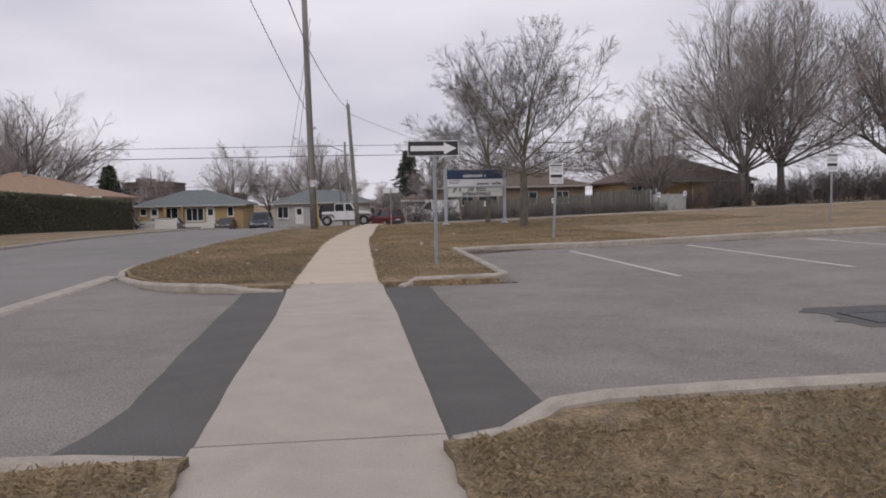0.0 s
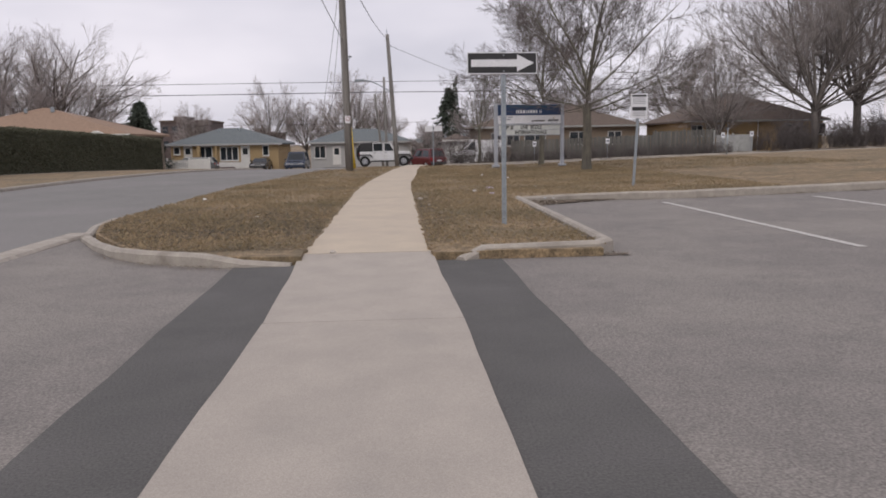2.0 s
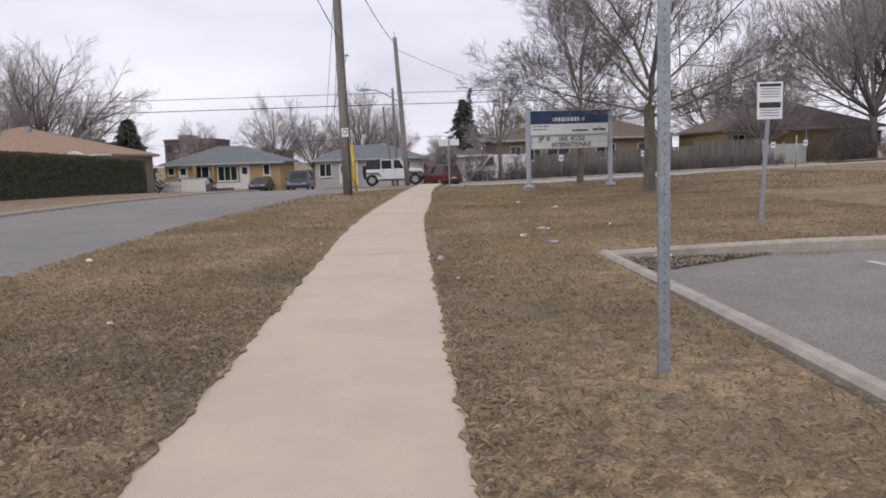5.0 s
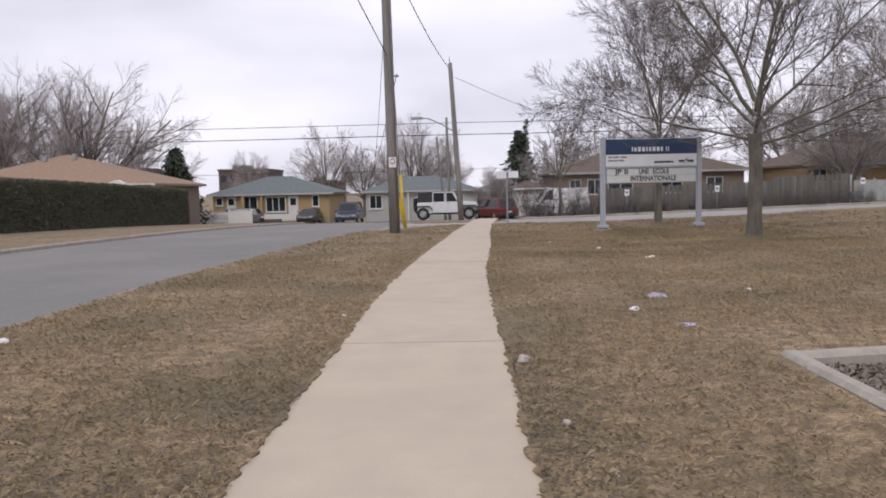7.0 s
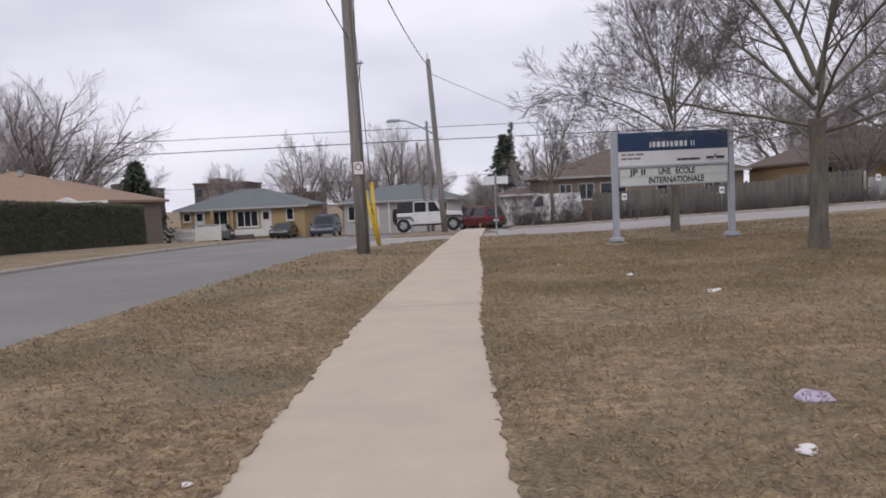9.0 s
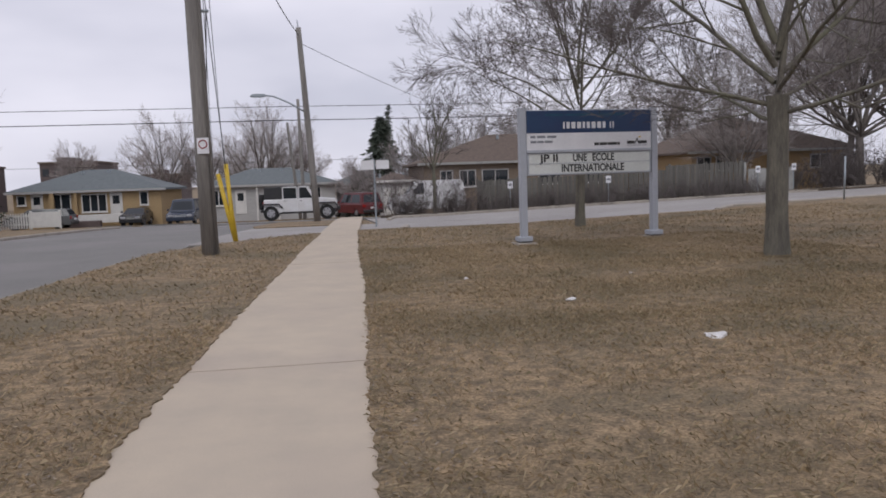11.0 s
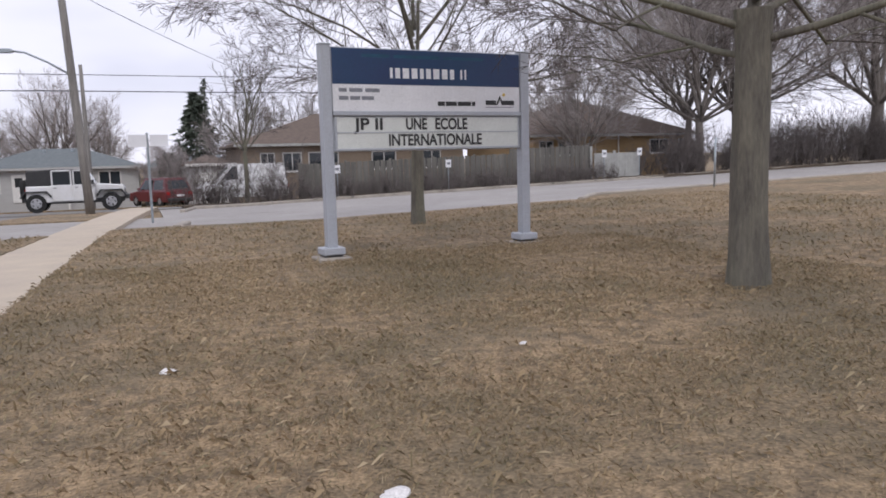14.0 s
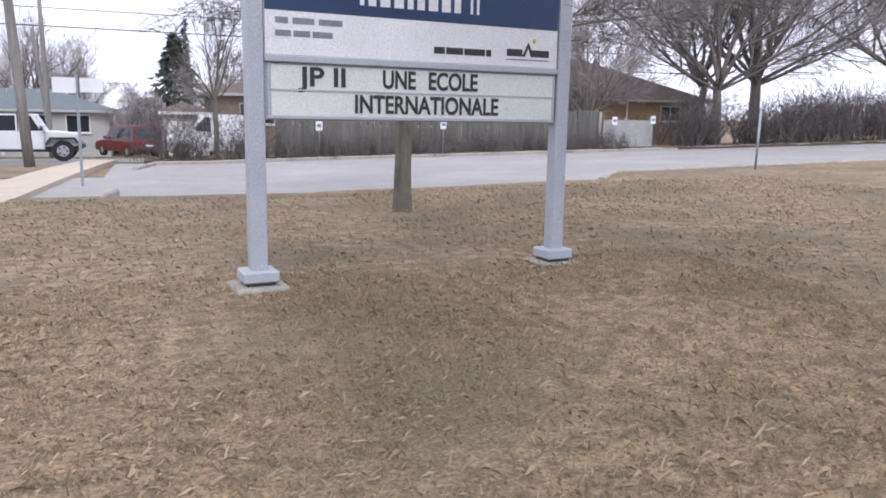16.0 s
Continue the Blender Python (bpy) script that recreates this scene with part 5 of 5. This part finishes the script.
car("red_suv", 2.9, 73.0, 118, "carred", "dark red sport utility car parked beyond the shrubs", height=1.75)
car("dark_car", -13.3, 76.8, -90, "carblack", "small black car parked in the bungalow's driveway", length=4.0, height=1.32, width=1.6)
car("blue_van", -9.5, 75.2, -90, "carblue", "dark blue minivan parked in the driveway", height=1.8, length=4.8, width=1.9)
car("grey_car", -19.6, 75.6, 180, "cargrey", "grey saloon car parked behind the picket fence", height=1.45)
car("white_van", 6.9, 64.5, 180, "carwhite", "white delivery van parked behind the shrubs", height=2.05, length=4.8, width=1.9, belt=1.15, hood=1.1, nose=1.1, rear_slope=0.05, front_slope=0.75, van=True)


def jeep(x, y, rz):
    ob = thing("off_road_car", x, y, ground_z(x, y) - 0.02, rz, "white four-door off-road car with black rear top and spare wheel", "car")
    part("tub", box(-1.85, 0.85, -0.78, 0.78, 0.42, 1.14, 0.05, segments=2), "carwhite", ob)
    part("hood", prism([(0.8, 0.55), (0.8, 1.16), (1.0, 1.17), (1.95, 1.09), (2.02, 1.0), (2.02, 0.58)], -0.62, 0.62, 0.04), "carwhite", ob)
    part("chassis", box(-1.9, 2.0, -0.6, 0.6, 0.36, 0.56, 0.03), "black", ob)
    part("rear_top", prism([(-1.84, 1.14), (-1.80, 1.80), (-0.86, 1.84), (-0.86, 1.14)], -0.74, 0.74, 0.05), "black", ob, "black rear top with dark glass")
    part("roof", prism([(-0.88, 1.78), (-0.88, 1.85), (0.42, 1.82), (0.50, 1.76)], -0.72, 0.72, 0.02), "black", ob)
    part("windscreen_frame", prism([(0.80, 1.14), (0.44, 1.80), (0.52, 1.80), (0.90, 1.14)], -0.74, 0.74, 0.01), "carwhite", ob)
    part("windscreen", prism([(0.835, 1.22), (0.545, 1.74), (0.56, 1.745), (0.85, 1.225)], -0.64, 0.64), "glass", ob)
    for s in (-1, 1):
        ys_ = (s * 0.70, s * 0.785) if s > 0 else (s * 0.785, s * 0.70)
        for x0, x1, xt in ((-0.86, -0.06, -0.06), (-0.02, 0.80, 0.46)):
            d = part("door", box(x0 + .01, x1 - .01, ys_[0], ys_[1] + (0.012 if s > 0 else 0), 0.48, 1.17, 0.015) if s > 0 else box(x0 + .01, x1 - .01, ys_[0] - .012, ys_[1], 0.48, 1.17, 0.015), "carwhite", ob)
            b = bmesh.new()
            o = s * 0.745
            for (ax, az), (bx, bz) in (((x0 + .03, 1.15), (x0 + .03, 1.77)), ((x0 + .03, 1.77), (xt - .03, 1.77)), ((xt - .03, 1.77), (x1 - .03, 1.15))):
                cylinder((ax, o, az), (bx, o, bz), 0.035, 0.035, 6, bm=b)
            part("window_frame", b, "carwhite", d)
            part("pane", prism([(x0 + .04, 1.16), (x0 + .04, 1.76), (xt - .05, 1.76), (x1 - .05, 1.16)], o - .008, o + .008), "glass", d)
            part("handle", box(x0 + .08, x0 + .2, s * 0.80 - .015, s * 0.80 + .015, 1.03, 1.06), "black", d)
        for wx in (-1.475, 1.475):
            wheel(ob, wx, s * 0.60, 0.40, 0.24, s)
            b = prism([(wx - .62, 0.66), (wx - .44, 0.93), (wx + .44, 0.93), (wx + .62, 0.70), (wx + .58, 0.64), (wx + .40, 0.86), (wx - .40, 0.86), (wx - .56, 0.62)], min(s * 0.6, s * 0.9), max(s * 0.6, s * 0.9), 0.015)
            part("fender", b, "black", ob, "black flared fender")
        part("mirror", box(0.72, 0.82, s * 0.9 - .1, s * 0.9 + .1, 1.18, 1.36, 0.02), "black", ob)
        part("headlamp", cylinder((2.0, s * 0.42, 0.9), (2.05, s * 0.42, 0.9), 0.1, 0.1, 14), "rim", ob)
        part("tail_lamp", box(-1.9, -1.84, s * 0.66 - .06, s * 0.66 + .06, 0.8, 1.02, 0.01), "redlamp", ob)
        part("side_step", box(-0.95, 0.9, s * 0.78 - .05, s * 0.78 + .05, 0.40, 0.46, 0.02), "black", ob)
    part("bumper", box(2.02, 2.2, -0.78, 0.78, 0.48, 0.68, 0.03), "black", ob)
    part("bumper", box(-2.02, -1.86, -0.78, 0.78, 0.46, 0.66, 0.03), "black", ob)
    b = cylinder((-1.88, 0, 1.02), (-2.12, 0, 1.02), 0.40, 0.40, 22)
    bmesh.ops.bevel(b, geom=[e for e in b.edges if e.calc_face_angle(0) > 1.0], offset=0.04, segments=2, affect="EDGES")
    part("spare_wheel", b, "tyre", ob)


jeep(-0.79, 59.3, 0)


# ---- small things on the ground ----
def crumple(name, x, y, size, mat, label, category, seed, tall=0.5):
    """A crumpled scrap of paper or film lying in the grass."""
    b = bmesh.new()
    bmesh.ops.create_icosphere(b, subdivisions=3, radius=size * 0.34)
    for v in b.verts:
        n = noise.noise_vector(v.co * (6 / size * 0.35) + Vector((seed, 0, 0)))
        v.co += n * size * 0.2
        v.co.z = max(v.co.z * tall, -size * 0.06)
    ob = part(name, b, mat)
    ob.location = (x, y, ground_z(x, y) + 0.022)
    ob.rotation_euler = (0, 0, seed)
    return tagged(ob, label, category, "litter on the lawn")


crumple("paper_scrap", 3.5, 22.15, 0.25, "litter", "crumpled white paper lying on the lawn", "litter", 1.3, 0.35)
crumple("paper_scrap", 2.98, 24.2, 0.18, "litter", "crumpled white paper lying on the lawn", "litter", 2.1, 0.6)
crumple("paper_scrap", 2.28, 26.3, 0.13, "litter", "small white paper scrap on the lawn", "litter", 3.7, 0.3)
crumple("wrapper", 2.46, 17.45, 0.30, "purple", "crumpled purple and white wrapper on the lawn", "litter", 4.2, 0.35)
crumple("paper_scrap", 2.02, 16.6, 0.15, "litter", "small white paper scrap on the lawn", "litter", 5.1, 0.4)
crumple("wrapper", 2.28, 15.65, 0.17, "purple", "small pale purple wrapper on the lawn", "litter", 6.6, 0.35)
crumple("paper_scrap", 3.6, 17.84, 0.12, "litter", "small white paper scrap on the lawn", "litter", 7.7, 0.4)
crumple("paper_scrap", -3.6, 15.4, 0.13, "litter", "small white paper scrap on the boulevard", "litter", 8.9, 0.7)
crumple("paper_scrap", -1.83, 11.45, 0.08, "litter", "small white paper scrap on the boulevard", "litter", 9.4, 0.4)
crumple("paper_scrap", -0.85, 16.5, 0.07, "litter", "small white paper scrap on the boulevard", "litter", 10.2, 0.4)
crumple("paper_scrap", 3.25, 13.95, 0.07, "litter", "small white paper scrap in the lot's corner", "litter", 11.8, 0.4)
crumple("bottle_scrap", 3.1, 13.98, 0.10, "galv", "flattened pale plastic scrap in the lot's corner", "litter", 12.5, 0.4)
crumple("paper_scrap", 4.4, 26.0, 0.08, "litter", "small white paper scrap on the lawn", "litter", 13.5, 0.3)
for x, y, s, sd in ((0.75, 14.4, 0.15, 21), (-0.33, 7.3, 0.09, 22), (0.86, 12.9, 0.07, 23)):
    crumple("stone", x, y, s, "stone", "pale rounded stone at the sidewalk's edge", "stone", sd, 0.75)
nest = crumple("bird_nest", 6.15, 56.6, 0.4, "twig", "dark bird nest high in the slim tree", "nest", 31, 0.7)
nest.location.z = 4.75

# storm drain in the lot
gr = thing("storm_drain", 5.55, 3.05, -0.068, label="cast-iron storm drain grate in cracked asphalt", category="drain")
b = bmesh.new()
for x0, x1, y0, y1 in ((-0.32, 0.32, -0.32, -0.27), (-0.32, 0.32, 0.27, 0.32), (-0.32, -0.27, -0.27, 0.27), (0.27, 0.32, -0.27, 0.27)):
    box(x0, x1, y0, y1, -0.03, 0.006, bm=b)
part("frame", b, "black", gr)
part("well", box(-0.27, 0.27, -0.27, 0.27, -0.03, 0.001), "black", gr)
for i in range(7):
    part("bar", box(-0.27, 0.27, -0.245 + i * 0.075, -0.215 + i * 0.075, -0.02, 0.007, 0.004), "cargrey", gr)
strip("drain_patch", const(5.05), const(6.3), 2.55, 3.8, -0.070, "patch", dx=0.15, dy=0.12, rag=(0.25, 0.15), skirt=0.003, label="darker settled asphalt round the storm drain", category="asphalt")


# ---- grass, leaves and debris ----
def scatter(name, count, area, inside, length, width, lie, mat, seed, label, bias=None, dz=0.012):
    """Loose flat blades strewn over part of the plan."""
    rg = np.random.RandomState(seed)
    x0, x1, y0, y1 = area
    x, y = rg.uniform(x0, x1, count), y0 + (y1 - y0) * rg.uniform(0, 1, count)
    keep = np.array([inside(a, b) for a, b in zip(x, y)])
    if bias:
        keep &= rg.uniform(0, 1, count) < np.array([bias(a, b) for a, b in zip(x, y)])
    x, y = x[keep], y[keep]
    n = len(x)
    z = np.array([ground_z(a, b) for a, b in zip(x, y)]) + dz
    a = rg.uniform(0, 2 * math.pi, n)
    el = np.abs(rg.normal(0, lie, n)) + 0.06
    ln, wd = length * rg.uniform(0.5, 1.5, n), width * rg.uniform(0.6, 1.4, n)
    dx, dy, dzv = np.cos(a) * np.cos(el) * ln, np.sin(a) * np.cos(el) * ln, np.sin(el) * ln
    sx, sy = -np.sin(a) * wd / 2, np.cos(a) * wd / 2
    lift = rg.uniform(0, 0.014, n)
    p = np.empty((n, 4, 3))
    p[:, 0] = np.stack([x - sx, y - sy, z + lift], 1)
    p[:, 1] = np.stack([x + sx, y + sy, z + lift], 1)
    p[:, 2] = np.stack([x + dx * .55 + sx * .9, y + dy * .55 + sy * .9, z + lift + dzv * .75], 1)
    p[:, 3] = np.stack([x + dx, y + dy, z + lift + dzv * rg.uniform(0.4, 1.0, n)], 1)
    me = bpy.data.meshes.new(name)
    me.vertices.add(n * 4)
    me.vertices.foreach_set("co", p.ravel())
    me.loops.add(n * 4)
    me.loops.foreach_set("vertex_index", np.arange(n * 4, dtype=np.int32))
    me.polygons.add(n)
    me.polygons.foreach_set("loop_start", np.arange(0, n * 4, 4, dtype=np.int32))
    me.update(calc_edges=True)
    me.materials.append(M[mat])
    return tagged(new(name, me), label, "grass" if mat == "blade" else "leaf litter", kind="stuff")


def on_lawn(x, y):
    if y < -0.46:
        return x < walk_left(y) - 0.01 or x > walk_right(y) + 0.01
    if y < 7.2:
        return (x > 1.9 and y < 0.17) or (x > 1.15 and y < -0.23) or (x > 0.88 and y < -0.34)
    if x < walk_left(y) + 0.03:
        return y > 7.6 and x > west(y) + 0.05 and y < 38
    if x > walk_right(y) - 0.03:
        return (x < 2.5 and y > 7.4) if y < 14.6 else y < 39.0
    return False


def patchy(x, y):
    return 0.2 + 1.0 * max(0.0, 0.5 + noise.noise((x * 0.9, y * 0.9, 5)) * 0.9 + 0.35 * noise.noise((x * 4, y * 4, 2)))


scatter("dry_grass", 270000, (-4.2, 8.5, 7, 24), on_lawn, 0.048, 0.0030, 0.6, "blade", 3, "matted dry brown grass blades", patchy)
scatter("dry_grass", 210000, (0.6, 8.5, 23, 31.5), on_lawn, 0.030, 0.0026, 0.65, "blade", 4, "matted dry brown grass blades", patchy)
scatter("dry_grass", 80000, (-4.2, 16, 24, 38.4), on_lawn, 0.06, 0.008, 0.6, "blade", 6, "matted dry brown grass blades", patchy)
scatter("dry_grass", 90000, (-2.6, 4.2, -3.4, 0.4), on_lawn, 0.045, 0.0028, 0.65, "blade", 5, "matted dry brown grass blades", patchy)


def by_walk(x, y):
    d = min(abs(x - walk_left(y)), abs(x - walk_right(y)))
    return max(0.02, 1.0 - d / 0.75) * patchy(x, y)


scatter("dead_leaves", 30000, (-2.2, 2.3, 7, 30), on_lawn, 0.024, 0.015, 0.35, "leaf", 9, "dead brown leaf scraps along the sidewalk's edges", by_walk)
scatter("dead_leaves", 9000, (-2.2, 3.0, -3.0, 0.4), on_lawn, 0.024, 0.015, 0.35, "leaf", 10, "dead brown leaf scraps along the sidewalk's edges", by_walk)
scatter("dead_leaves", 22000, (-4, 9, 7, 31), on_lawn, 0.02, 0.010, 0.35, "leaf", 12, "dead brown leaf scraps on the lawn", lambda x, y: max(0.0, patchy(x + 40, y + 9) - 0.62))
scatter("dead_leaves", 110000, (-3.9, -0.6, 7.6, 15.0), on_lawn, 0.018, 0.010, 0.35, "darkleaf", 13, "dark dead leaf scraps matted in the boulevard grass", lambda x, y: max(0.0, 1.15 - abs(y - 9.6) / 4.2) * patchy(x + 7, y))
scatter("dead_leaves", 40000, (0.65, 2.5, 8.0, 15.0), on_lawn, 0.018, 0.010, 0.35, "darkleaf", 19, "dark dead leaf scraps matted in the wedge grass", lambda x, y: max(0.12, 1.1 - (x - 0.67) / 0.55) * patchy(x + 7, y))
corner = lambda x, y: (x - 2.75) < 1.9 * (1 - (14.45 - y) * 0.9)
scatter("leaf_drift", 12000, (2.74, 4.9, 13.35, 14.44), corner, 0.03, 0.022, 0.4, "leaf", 14, "drift of dead leaves in the lot's corner", dz=-0.07)
scatter("leaf_drift", 5000, (2.74, 16, 14.18, 14.42), lambda x, y: True, 0.025, 0.018, 0.3, "leaf", 15, "dead leaves along the lot's kerb", lambda x, y: max(0.05, noise.noise((x * 1.3, 1, 1)) + 0.3), dz=-0.07)
scatter("leaf_drift", 1600, (1.4, 2.7, 7.2, 7.36), lambda x, y: True, 0.02, 0.013, 0.2, "leaf", 16, "dirt and dead leaves along the kerb", dz=-0.07)
scatter("leaf_drift", 2500, (-3.4, -1.2, 6.6, 8.2), lambda x, y: -0.28 < y - float(np.interp(x, [-3.4, -2.9, -2.4, -1.7, -1.2], [8.95, 8.2, 7.62, 7.22, 7.06])) < -0.08, 0.022, 0.016, 0.2, "leaf", 17, "dirt and dead leaves along the kerb", dz=-0.065)
scatter("leaf_drift", 14000, (3.8, 45, 56.2, 58.2), lambda x, y: True, 0.07, 0.05, 0.4, "leaf", 18, "dead leaves in the shrub bed", dz=0.03)
